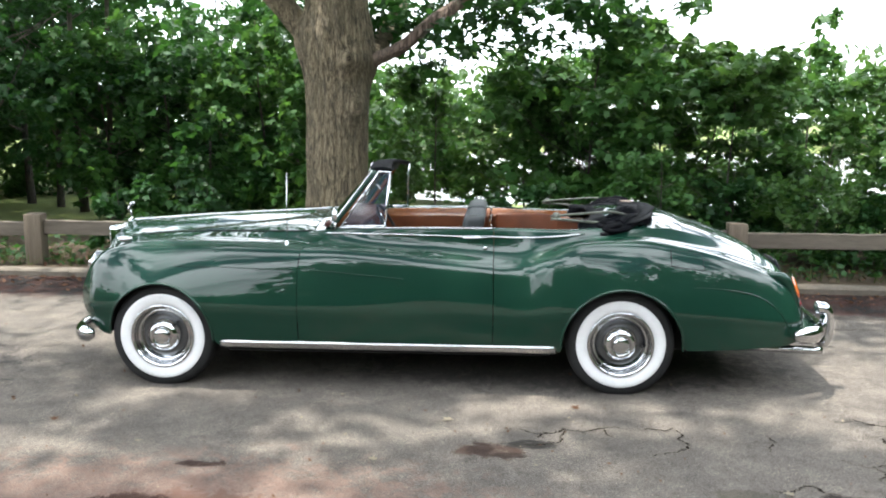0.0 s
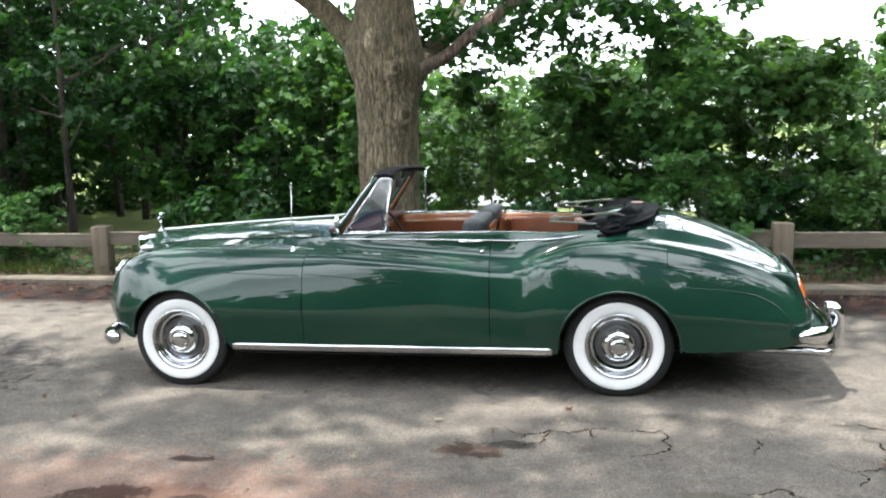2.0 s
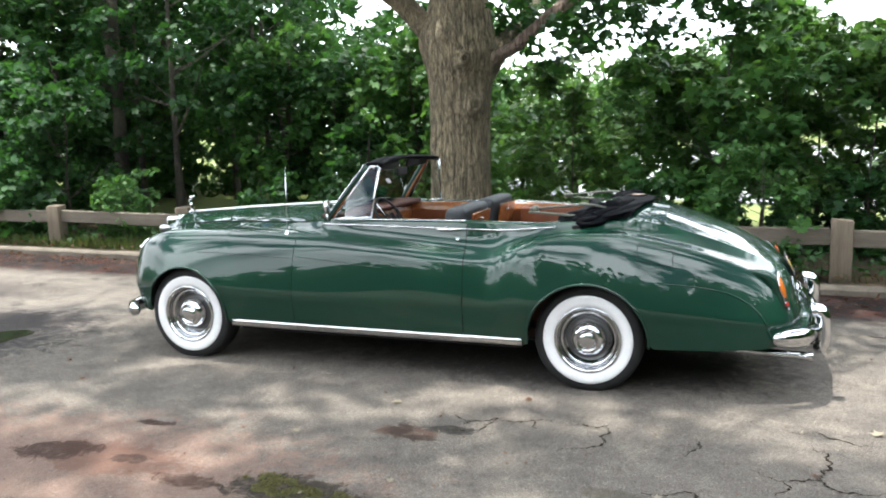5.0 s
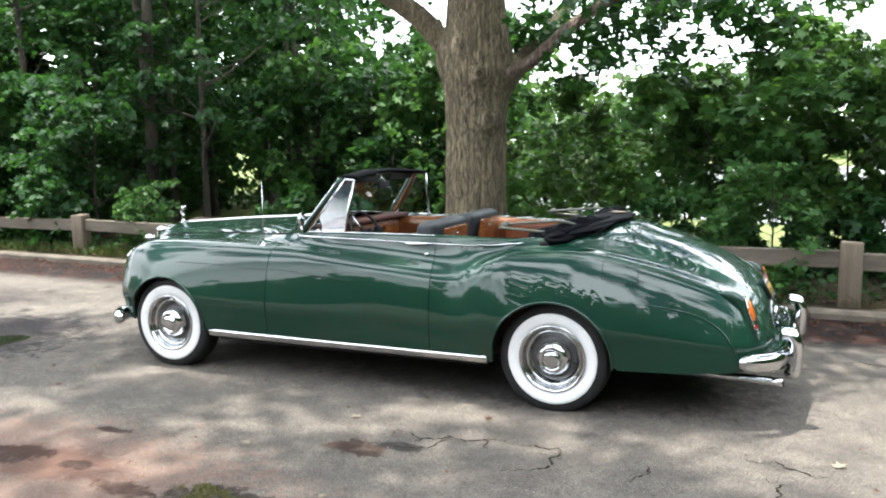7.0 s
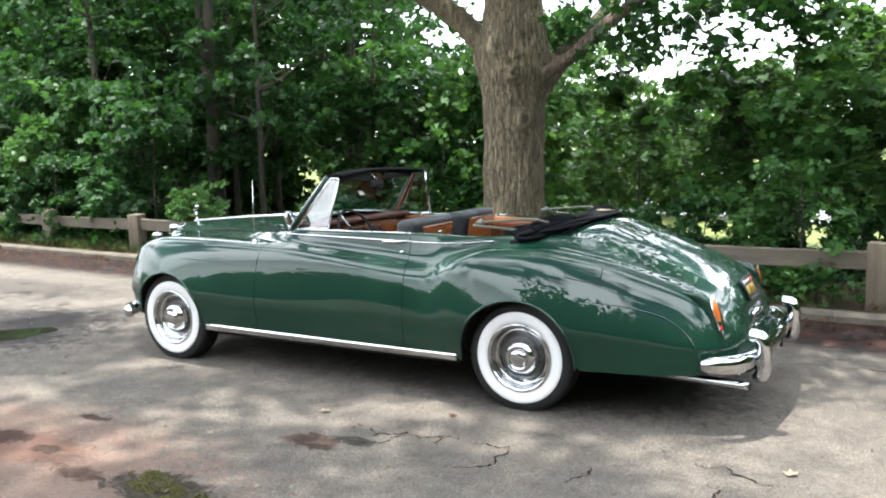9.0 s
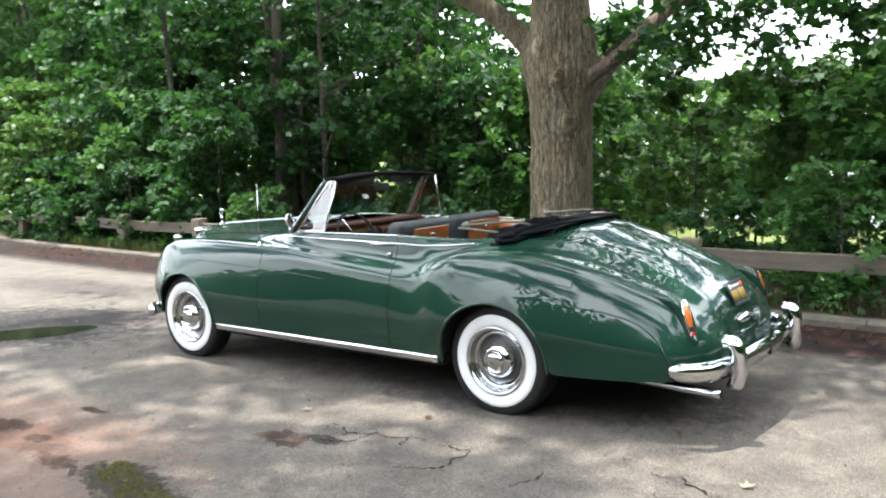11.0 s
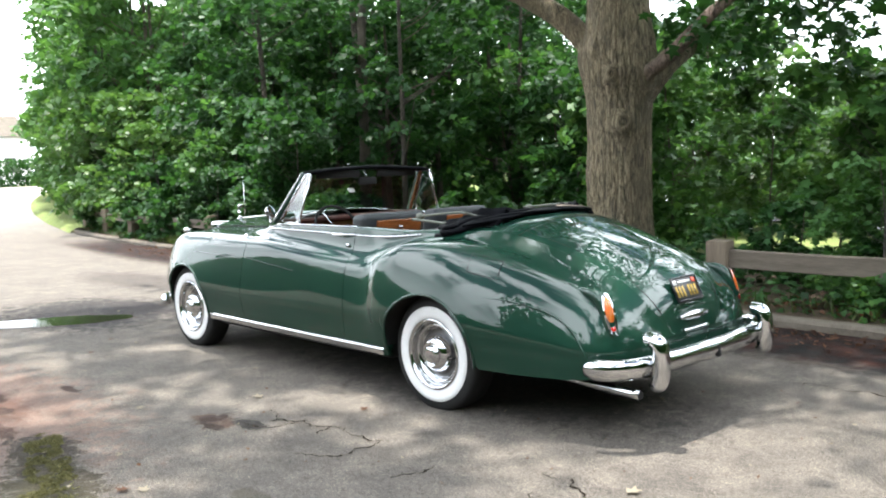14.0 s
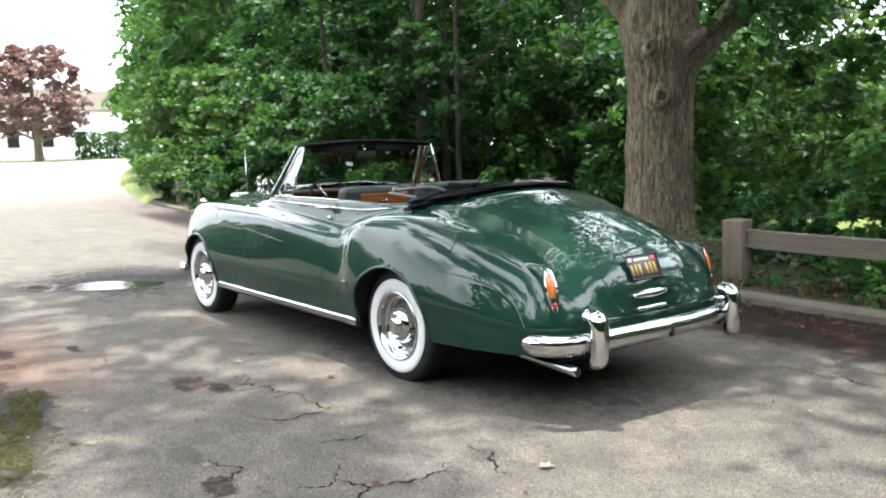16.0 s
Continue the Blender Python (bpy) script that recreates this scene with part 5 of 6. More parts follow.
def branch_mesh(name, seed, height, r, reach, count, mat):
    """Meshes of a leaning stem and its side limbs."""
    rnd = random.Random(seed)
    top = Vector((rnd.uniform(-0.35, 0.35), rnd.uniform(-0.35, 0.35), height))
    stem = [Vector((0, 0, -0.15)), top * 0.3 + Vector((rnd.uniform(-0.1, 0.1), 0, 0)), top * 0.65 + Vector((0, rnd.uniform(-0.15, 0.15), 0)), top]
    all_rows = [limb_rows(stem, r, r * 0.25, 8, 0.15, seed)]
    for i in range(count):
        t = rnd.uniform(0.18, 0.85)
        a = rnd.uniform(0, 6.28)
        b = top * t
        ln = reach * (1.1 - t) * rnd.uniform(0.6, 1.2)
        e = b + Vector((ln * math.cos(a), ln * math.sin(a), ln * rnd.uniform(0.35, 0.8)))
        all_rows.append(limb_rows([b, (b + e) / 2 + Vector((0, 0, -0.08)), e], r * 0.4 * (1.1 - t), r * 0.08, 6, 0.1, seed + i))
    return [grid_mesh("trunk" if i == 0 else "limb", rows, mat, closed_v=True) for i, rows in enumerate(all_rows)]


OAK_X, OAK_Y = -1.573, 5.66


def build_oak():
    oak = thing("oak_tree", "large old oak with grey furrowed bark and a spreading crown", "tree", place=pose(OAK_X, OAK_Y, 0.06))
    rows = []
    n = 120
    prof = knots((-0.1, 0.64), (0.1, 0.54), (0.4, 0.47), (0.9, 0.432), (1.7, 0.425), (2.2, 0.44), (2.6, 0.475), (2.9, 0.49), (3.3, 0.43), (4.5, 0.35), (6.5, 0.26), (9, 0.12))
    bosses = ((-63, 2.56, 0.11, 0.17), (-46, 1.95, 0.12, 0.2), (-8, 2.55, 0.1, 0.24), (186, 2.85, 0.1, 0.3), (-120, 1.25, 0.035, 0.25), (-95, 2.9, 0.04, 0.16), (-60, 0.75, 0.03, 0.2))
    for i in range(230):
        z = -0.1 + 9.1 * (i / 229) ** 1.5
        cx, cy = 0.035 * math.sin(z * 0.5), 0.03 * math.sin(z * 0.7 + 1)
        row = []
        for k in range(n):
            a = 2 * math.pi * k / n
            ca, sa = math.cos(a), math.sin(a)
            q = prof(z) * (1 + 0.05 * noise.noise(Vector((ca * 1.2, sa * 1.2, z * 0.5))) + 0.1 * max(0, 0.6 - z) * math.sin(5 * a + 0.6))
            for deg, bz, amp, wide in bosses:
                da = (a - radians(deg) + math.pi) % (2 * math.pi) - math.pi
                q += amp * math.exp(-((da * 0.45) ** 2 + (z - bz) ** 2) / (wide * wide))
            # long plates of bark with sunken furrows between them
            wob = 0.5 * noise.noise(Vector((ca * 3, sa * 3, z * 1.1)))
            f = noise.noise(Vector((ca * 6.5 + wob, sa * 6.5, z * 0.8 + wob)))
            q += 0.03 * (min(1.0, abs(f) * 5.0) - 0.6) + 0.006 * noise.noise(Vector((ca * 17, sa * 17, z * 5)))
            row.append((cx + q * ca, cy + q * sa, z))
        rows.append(row)
    trunk = part("trunk", grid_mesh("trunk", rows, OAK_BARK, closed_v=True), oak, "thick furrowed grey-brown trunk")
    limbs = (([(0.1, 0.1, 2.5), (-0.42, 0.06, 3.02), (-0.9, -0.2, 3.56), (-1.75, -0.75, 4.15), (-3.1, -1.4, 4.9), (-4.6, -2.0, 6.0)], 0.19, 0.08, OAK_BARK),
             ([(0.25, 0.0, 2.3), (0.5, -0.08, 2.54), (0.94, -0.18, 2.75), (1.4, -0.2, 3.1), (1.9, -0.23, 3.4), (2.75, -0.3, 3.85), (3.9, -0.7, 4.7), (4.9, -1.2, 5.5)], 0.1, 0.05, BARE_BARK),
             ([(0.2, 0.05, 2.25), (0.46, 0.5, 2.75), (0.6, 1.2, 3.15), (0.75, 1.9, 3.65), (1.1, 2.6, 4.6), (1.6, 3.2, 6.2)], 0.17, 0.08, OAK_BARK),
             ([(-0.05, 0.2, 3.4), (-0.6, 0.9, 4.6), (-1.5, 1.8, 6.2), (-2.2, 2.5, 7.5)], 0.18, 0.06, OAK_BARK),
             # three boughs above view, added to carry leaves over car and foreground
             ([(0.05, -0.2, 4.4), (0.1, -1.3, 6.2), (0.0, -3.4, 8.6), (0.2, -6.4, 10.4)], 0.15, 0.03, OAK_BARK),
             ([(0.1, -0.1, 5.4), (0.9, -1.6, 7.6), (2.2, -4.0, 9.6), (3.4, -5.6, 10.4)], 0.11, 0.02, OAK_BARK),
             ([(-0.1, -0.1, 5.0), (-1.0, -1.8, 7.4), (-2.2, -4.8, 9.6), (-3.0, -7.0, 10.5)], 0.11, 0.02, OAK_BARK))
    for i, (path, r0, r1, mat) in enumerate(limbs):
        part("limb", grid_mesh("limb", limb_rows(path, r0, r1, 22, 0.3, i), mat, closed_v=True), oak, "bare reddish limb, pale on top" if mat is BARE_BARK else "")
    for x, y, z, r, yaw in ((0.3, -0.555, 2.58, 0.055, 29), (0.39, -0.41, 1.95, 0.085, 46), (-0.02, -0.5, 2.95, 0.045, 0)):
        knot = part("knot", lathe("knot", [(r * 2.1, 0.09), (r * 1.6, 0.04), (r * 1.2, 0.0), (r * 0.85, -0.022), (r * 0.6, -0.008), (r * 0.42, 0.03)], OAK_BARK, 22), trunk, "round healed branch knot", pose(x, y, z, 0, 0, yaw) @ Matrix.Diagonal((0.9, 1, 1.1, 1)))
        part("hollow", lathe("hollow", [(r * 0.5, 0.012), (r * 0.3, 0.035), (0.0005, 0.04)], THIN_BARK, 16), knot)
    pts = []
    rng = np.random.default_rng(11)
    for path, r0, r1, mat in limbs:
        for q in smooth_path(path, 5):
            if q.z < 4.6:
                continue
            for _ in range(3):
                c = np.array(q) + rng.normal(0, 1, 3) * (1.1, 1.1, 0.6)
                # left open so the sun reaches the ground by the car's tail
                if c[2] > 4.3 and not (c[0] > 0.8 and c[1] < -4.6):
                    pts.append(c + rng.normal(0, 1, (26, 3)) * (0.42, 0.42, 0.18))
    for _ in range(110):
        a, r = rng.uniform(0, 6.28), 5.6 * math.sqrt(rng.uniform(0.02, 1))
        c = np.array([r * math.cos(a) - 0.3, r * math.sin(a) + 0.4, 5.5 + 3.6 * rng.uniform(0, 1) * (1 - (r / 8) ** 2)])
        # left open so the trees behind the oak stand in sun
        if c[1] < -0.5 or (c[0] < 1.4 and c[1] < 1.0):
            pts.append(c + rng.normal(0, 1, (26, 3)) * (0.5, 0.5, 0.2))
    # unseen leaves above the car, added to darken its reflections
    for _ in range(250):
        c = np.array([rng.uniform(-1.0, 6.8), rng.uniform(-5.0, -0.4), rng.uniform(5.2, 8.8)])
        pts.append(c + rng.normal(0, 1, (26, 3)) * (0.5, 0.5, 0.2))
    # unseen clusters over the foreground, added to dapple its sunlight
    for _ in range(230):
        c = np.array([rng.uniform(-4.8, 3.2), rng.uniform(-9.6, -5.4), rng.uniform(8.2, 9.6)])
        if noise_at(c[0], c[1], 1.25, 2.0) > 0.04:
            pts.append(c + rng.normal(0, 1, (44, 3)) * (0.25, 0.25, 0.12))
    part("crown", leaves_mesh("crown", np.concatenate(pts), 0.17, 5, LEAF), oak, "broad dark green lobed crown, unseen parts added for dapples and reflections")
    # low hanging sprays in front of the sky
    rng = np.random.default_rng(21)
    low = []
    for x, y, z, k in ((1.1, 0.5, 3.0, 5), (1.5, 0.4, 3.3, 6), (2.2, -0.2, 3.6, 6), (2.9, -0.5, 3.75, 5), (-2.4, -0.3, 3.75, 4), (4.3, -0.9, 3.7, 4), (3.6, 0.6, 3.4, 7), (-1.7, 0.6, 3.3, 4), (0.55, 0.8, 3.15, 6), (0.95, 1.0, 3.45, 6),
                       (1.8, 0.3, 2.9, 5), (2.6, 0.7, 2.95, 7), (3.3, 0.2, 3.2, 6), (2.2, 0.9, 3.4, 6), (3.0, 0.9, 3.5, 6), (4.0, 0.8, 3.2, 5), (1.5, 1.0, 3.2, 6), (2.4, 0.2, 3.7, 6)):
        for _ in range(k):
            low.append(np.array([x, y, z]) + rng.normal(0, 1, 3) * (0.32, 0.35, 0.22) + rng.normal(0, 1, (20, 3)) * (0.2, 0.2, 0.1))
    part("crown", leaves_mesh("crown", np.concatenate(low), 0.15, 6, LEAF), oak, "low hanging leafy sprays")


def build_woods():
    rnd = random.Random(17)
    tall, deep, small, maple, bright = [], [], [], [], []
    for i in range(4):
        crown = leaves_mesh("crown", np.concatenate([clumps(40 + i, 90, 42, 1.0, 5.4, 1.9, 0.42), clumps(60 + i, 20, 22, 5.0, 8.5, 1.6, 0.6)]), 0.145, 70 + i, LEAF_MID if i in (0, 2) else LEAF)
        tall.append((branch_mesh("trunk", 80 + i, 7.5, 0.09, 2.0, 14, THIN_BARK), crown))
    for i in range(3):
        crown = leaves_mesh("crown", clumps(440 + i, 130, 36, 0.5, 7.6, 2.1, 0.52), 0.19, 470 + i, LEAF_MID, WEDGE)
        deep.append((branch_mesh("trunk", 480 + i, 7.5, 0.08, 2.0, 10, THIN_BARK), crown))
    for i in range(4):
        crown = leaves_mesh("crown", clumps(140 + i, 70, 38, 0.15, 3.0, 1.3, 0.38), 0.14, 170 + i, LEAF_MID if i % 2 else LEAF)
        small.append((branch_mesh("trunk", 180 + i, 2.9, 0.03, 1.4, 12, THIN_BARK), crown))
    for i in range(4):
        # two lighter greens give the maples their sunlit look by colour
        crown = leaves_mesh("crown", clumps(340 + i, 54, 46, 0.8, 3.5, 1.38, 0.36), 0.145, 370 + i, (LEAF_MID, LEAF_SUNLIT, LEAF_MID, LEAF_SUNLIT)[i])
        maple.append((branch_mesh("trunk", 380 + i, 3.3, 0.026, 1.5, 14, THIN_BARK), crown))
    for i in range(2):
        crown = leaves_mesh("crown", clumps(240 + i, 62, 38, 0.2, 2.6, 1.15, 0.36), 0.112, 270 + i, LEAF_SUNLIT)
        bright.append((branch_mesh("trunk", 280 + i, 2.5, 0.03, 1.3, 12, THIN_BARK), crown))
    airy = []
    for i in range(4):
        crown = leaves_mesh("crown", np.concatenate([clumps(640 + i, 54, 44, 2.2, 6.8, 2.1, 0.48), clumps(660 + i, 8, 30, 1.2, 2.2, 1.3, 0.4)]), 0.15, 670 + i, LEAF)
        airy.append((branch_mesh("trunk", 680 + i, 7.6, 0.075, 1.8, 13, THIN_BARK), crown))
    back = []
    for i in range(3):
        crown = leaves_mesh("crown", clumps(740 + i, 90, 26, 1.7, 7.8, 2.3, 0.55), 0.26, 770 + i, LEAF, WEDGE)
        back.append((branch_mesh("trunk", 780 + i, 7.6, 0.08, 2.0, 8, THIN_BARK), crown))
    squat = []
    for i in range(3):
        crown = leaves_mesh("crown", clumps(540 + i, 34, 26, 0.1, 2.9, 1.5, 0.55), 0.3, 570 + i, LEAF)
        squat.append((branch_mesh("trunk", 580 + i, 2.6, 0.05, 1.4, 6, THIN_BARK), crown))

    def plant(kinds, name, label, x, y, k, group):
        trunk, crown = kinds[rnd.randrange(len(kinds))]
        z = 0.08 + rise(x) if y < kerb_y(x) + 8 else -0.05 + rise(x) * 0.7
        t = thing(name, label, "tree" if name != "shrub" else "shrub", group, place=pose(x, y, z, 0, 0, rnd.uniform(0, 360)) @ Matrix.Diagonal((k, k, k * rnd.uniform(0.88, 1.14), 1)))
        for me in trunk:
            part(me.name.split(".")[0], me, t)
        part("crown", crown, t)

    def row(kinds, name, label, group, x0, x1, gaps, offs, sizes, base=kerb_y):
        x = x0
        while x < x1:
            if not (kinds is squat and -2.7 < x < 0.5) and not (kinds is squat and offs[0] > 2.0 and x < 3.2):
                plant(kinds, name, label, x, base(x) + rnd.uniform(*offs), rnd.uniform(*sizes), group)
            x += rnd.uniform(*gaps)
    # the thick wood up the road
    wood = "slender dark green broadleaf tree in the wood edge"
    bush = "bushy maple sapling with dense green leaves"
    edge = "trees of the wood edge"
    row(tall, "woodland_tree", wood, edge, -19.5, -9.2, (1.7, 2.5), (2.4, 3.8), (0.85, 1.15))
    row(deep, "woodland_tree", wood, edge, -46.0, -19.0, (2.0, 2.8), (2.0, 3.2), (1.05, 1.35))
    row(deep, "woodland_tree", wood, edge, -48.0, -13.6, (1.9, 2.7), (5.4, 7.6), (1.0, 1.35))
    row(deep, "woodland_tree", wood, edge, -46.0, -14.5, (3.2, 4.6), (8.5, 11.0), (1.1, 1.45))
    for x, y, k in ((-9.73, 12.1, 1.05), (-7.7, 10.45, 0.95), (-8.7, 11.4, 0.9), (-7.6, 7.0, 0.85), (-6.6, 9.4, 0.9), (-10.6, 9.0, 1.0), (-11.8, 12.6, 1.1), (-9.2, 8.0, 0.9), (-10.3, 10.6, 1.0), (-11.6, 8.4, 0.95), (-13.2, 9.2, 1.0), (-5.4, 12.3, 0.72), (-4.2, 12.9, 0.7)):
        plant(airy, "woodland_tree", "slender tree with bare dark stem and airy leaves", x, y, k, edge)
    row(back, "woodland_tree", wood, edge, -17.0, -10.2, (1.9, 2.6), (14.5, 18.5), (1.05, 1.3), lambda x: 0.0)
    row(small, "sapling", bush, "saplings behind the fence", -18.5, -7.2, (1.2, 1.7), (1.3, 2.3), (0.7, 1.05))
    row(squat, "shrub", "leafy shrub hanging over the fence", "shrubs over the fence", -17.5, -9.4, (0.9, 1.5), (0.55, 1.0), (0.3, 0.48))
    # thinner growth behind the oak and along the lake
    young = "young maple with layered leaves over a bare slender stem"
    lakeside = "young trees by the lake"
    flat = lambda x: 0.0
    row(small, "sapling", bush, lakeside, -6.2, -1.4, (0.75, 1.05), (7.4, 9.4), (0.95, 1.12), flat)
    plant(maple, "maple", young, -0.3, 7.7, 0.76, lakeside)
    row(maple, "maple", young, lakeside, 1.2, 2.9, (0.9, 1.2), (6.5, 7.8), (0.72, 0.86), flat)
    for x, y, k in ((0.3, 8.6, 0.75), (2.9, 6.4, 1.02), (3.9, 5.3, 0.78), (5.3, 6.8, 0.86), (5.9, 5.0, 0.8), (6.9, 6.3, 0.9), (7.8, 5.1, 0.78), (9.0, 5.8, 0.85), (10.6, 5.2, 0.85), (12.2, 5.6, 0.9)):
        plant(maple, "maple", young, x, y, k, lakeside)
    row(maple, "maple", young, lakeside, 3.4, 16.0, (2.0, 2.8), (5.4, 7.4), (0.72, 0.95))
    for x, y, k in ((-11.9, 11.6, 1.2), (-12.7, 12.6, 1.25), (-13.4, 13.0, 1.2), (-11.4, 10.4, 1.0), (-10.9, 14.6, 1.1)):
        plant(small, "sapling", bush, x, y, k, "saplings behind the fence")
    low = "low dark green shrub behind the fence"
    row(squat, "shrub", low, "low shrubs behind the fence", -4.2, 13.0, (0.75, 1.15), (1.2, 2.2), (0.24, 0.36))
    row(squat, "shrub", low, "low shrubs behind the fence", -4.0, 14.0, (1.3, 2.1), (2.6, 4.4), (0.3, 0.44))
    for x, dy, k in ((-2.9, 10.8, 1.6), (-4.6, 12.0, 1.9), (-1.4, 10.2, 1.4), (1.6, 4.3, 0.7), (4.6, 1.7, 0.6), (7.4, 1.9, 0.75), (-14.5, 1.2, 1.1), (-19.0, 1.3, 1.3), (9.6, 2.4, 1.0), (-9.8, 13.0, 1.4), (-6.6, 12.4, 1.3), (-12.6, 13.6, 1.6), (-8.2, 15.0, 1.7), (-4.6, 13.5, 1.2), (-11.6, 0.95, 0.5), (-13.2, 1.0, 0.55),
                     (-24.0, 2.6, 1.4), (-30.0, 2.8, 1.5), (-37.0, 2.8, 1.7), (-3.4, 8.0, 1.3), (-33.0, 3.0, 2.3), (-40.0, 3.2, 2.6), (-27.0, 2.6, 2.0), (-21.5, 2.2, 1.9), (-17.0, 1.4, 1.5)):
        plant(bright, "shrub", "shrub at the wood's edge, leaves coloured light green as if sunlit", x, kerb_y(x) + dy, k, "light green shrubs")
    for x, dy, k in ((2.6, 0.95, 0.5), (5.5, 0.9, 0.42), (-6.3, 0.85, 0.4), (8.2, 0.9, 0.5), (-9.7, 0.62, 0.5), (-10.5, 0.8, 0.45)):
        plant(small, "shrub", "leafy shrub hanging over the fence", x, kerb_y(x) + dy, k, "shrubs over the fence")
    for x, y in ((3.9, 5.5), (4.8, 6.1), (4.4, 7.4)):
        plant(squat, "shrub", low, x, y, rnd.uniform(0.3, 0.38), "low shrubs behind the fence")
    for x, y, k in ((1.9, 6.5, 1.1), (3.7, 6.7, 0.84), (2.6, 7.6, 0.98)):
        plant(maple, "maple", young, x, y, k, lakeside)
    tall_trunk = thing("woodland_tree", "tall twin-stemmed tree with a bare grey trunk", "tree", edge, place=pose(-9.0, 7.1, 0.0))
    for i, path in enumerate(([(0, 0, -0.2), (0.05, 0, 2.0), (0.1, 0, 4.2), (0.2, 0.1, 7.0), (0.3, 0.1, 10.0)], [(0.02, 0, 2.6), (-0.25, 0.1, 4.4), (-0.45, 0.1, 6.8), (-0.7, 0.2, 9.6)])):
        part("trunk" if i == 0 else "limb", grid_mesh("trunk", limb_rows(path, 0.125 - 0.045 * i, 0.06, 14, 0.15, 90 + i), THIN_BARK, closed_v=True), tall_trunk)
    part("crown", leaves_mesh("crown", clumps(720, 40, 34, 5.2, 10.5, 2.6, 0.6), 0.17, 721, LEAF), tall_trunk)
    # wood edge further off, and unseen trees added to shape the car's reflections
    rng = np.random.default_rng(77)
    far, close = [], []
    for i in range(560):
        a = 2 * math.pi * i / 560
        if a > radians(195) or a < radians(40):
            # heights set by direction, for dark trees or open sky in the paint
            r, h = rng.uniform(25, 36), (rng.uniform(3.0, 5.0) if a < radians(258) else rng.uniform(8.0, 12.5)) if radians(195) < a < radians(300) else rng.uniform(11.0, 16.0)
            close.append(np.array([r * math.cos(a), r * math.sin(a), h * 0.46]) + np.clip(rng.normal(0, 1, (360, 3)), -1.8, 1.8) * (1.7, 1.7, h * 0.28))
        else:
            r, h = (rng.uniform(120, 140), rng.uniform(6, 11)) if math.cos(a) < -0.78 else (rng.uniform(60, 72), rng.uniform(7, 11.5))
            far.append(np.array([r * math.cos(a), r * math.sin(a), h * 0.38]) + np.clip(rng.normal(0, 1, (90, 3)), -1.5, 1.5) * (r * 0.024, r * 0.024, h * 0.22))
    tagged(part("far_woods", leaves_mesh("far_woods", np.concatenate(far), 0.75, 78, LEAF_FAR, BLADE)), "distant belt of light green woodland beyond the water", "woods", kind="stuff")
    tagged(part("park_trees", leaves_mesh("park_trees", np.concatenate(close), 0.9, 79, LEAF, WEDGE)), "tall dark green trees out of view, added for the car's reflections", "woods", kind="stuff")


def build_undergrowth():
    rng = np.random.default_rng(31)
    x = rng.uniform(-26, 12, 5200)
    dy = 0.3 + np.abs(rng.normal(0, 0.75, 5200))
    p = np.stack([x, np.array([kerb_y(a) for a in x]) + dy, 0.1 + rng.uniform(0.0, 0.3, 5200) * np.minimum(1, dy)], 1)
    tagged(part("undergrowth", leaves_mesh("undergrowth", p, 0.085, 32, LEAF, LOBES, 0.1)), "low ivy and weeds under the fence", "undergrowth", kind="stuff")
    x = np.concatenate([rng.uniform(-12, -5.5, 2600), rng.uniform(-26, 10, 2400)])
    dy = 0.2 + np.abs(rng.normal(0, 0.35, 5000))
    p = np.stack([x, np.array([kerb_y(a) for a in x]) + dy, np.full(5000, 0.09)], 1)
    tagged(part("grass", leaves_mesh("grass", p, 0.17, 33, GRASS, ((-0.03, 0), (-0.02, 0.6), (0, 1), (0.02, 0.6), (0.03, 0)), -1.15)), "tufts of rough grass on the verge", "grass", kind="stuff")
    x = rng.uniform(-12, 9, 2600)
    dy = np.where(rng.uniform(0, 1, 2600) < 0.6, -np.abs(rng.normal(0, 0.38, 2600)), 0.18 + np.abs(rng.normal(0, 0.5, 2600)))
    p = np.stack([x, np.array([kerb_y(a) for a in x]) + dy, np.where(dy < 0, 0.012, 0.14)], 1)
    tagged(part("leaf_litter", leaves_mesh("leaf_litter", p, 0.06, 34, DEAD_LEAF, BLADE, 0.0)), "brown dead leaves in the gutter and on the verge", "leaf litter", kind="stuff")

    # crumbs of dry leaf and bark strewn over the asphalt, moss on the old patch
    x, y = rng.uniform(-5, 4.5, 420), rng.uniform(-3.4, 1.4, 420)
    p = np.stack([x, y, np.full(420, 0.006)], 1)
    tagged(part("leaf_crumbs", leaves_mesh("leaf_crumbs", p[:300], 0.024, 35, DEAD_LEAF, BLADE, 0.0)), "brown crumbs of leaf and bark on the asphalt", "leaf litter", kind="stuff")
    tagged(part("pale_crumbs", leaves_mesh("pale_crumbs", p[300:], 0.026, 36, PALE_LEAF, BLADE, 0.0)), "pale dry crumbs of leaf on the asphalt", "leaf litter", kind="stuff")
    tufts = []
    for cx, cy, rx, ry, k in ((0.38, -2.8, 0.24, 0.12, 5200), (0.85, -2.93, 0.4, 0.13, 8000), (1.4, -3.12, 0.45, 0.17, 8600)):
        a, r = rng.uniform(0, 6.283, k), np.sqrt(rng.uniform(0, 1, k))
        q = np.stack([cx + rx * r * np.cos(a), cy + ry * r * np.sin(a) - 0.25 * rx * r * np.cos(a), np.full(k, 0.002)], 1)
        tufts.append(q[[noise_at(u[0], u[1], 11.0) + 0.6 * noise_at(u[0], u[1], 31.0) > -0.3 + 0.75 * w ** 5 for u, w in zip(q, r)]])
    tagged(part("moss", leaves_mesh("moss", np.concatenate(tufts), 0.011, 37, MOSS, BLADE, -0.25)), "low olive moss in a worn patch of asphalt", "moss", kind="stuff")


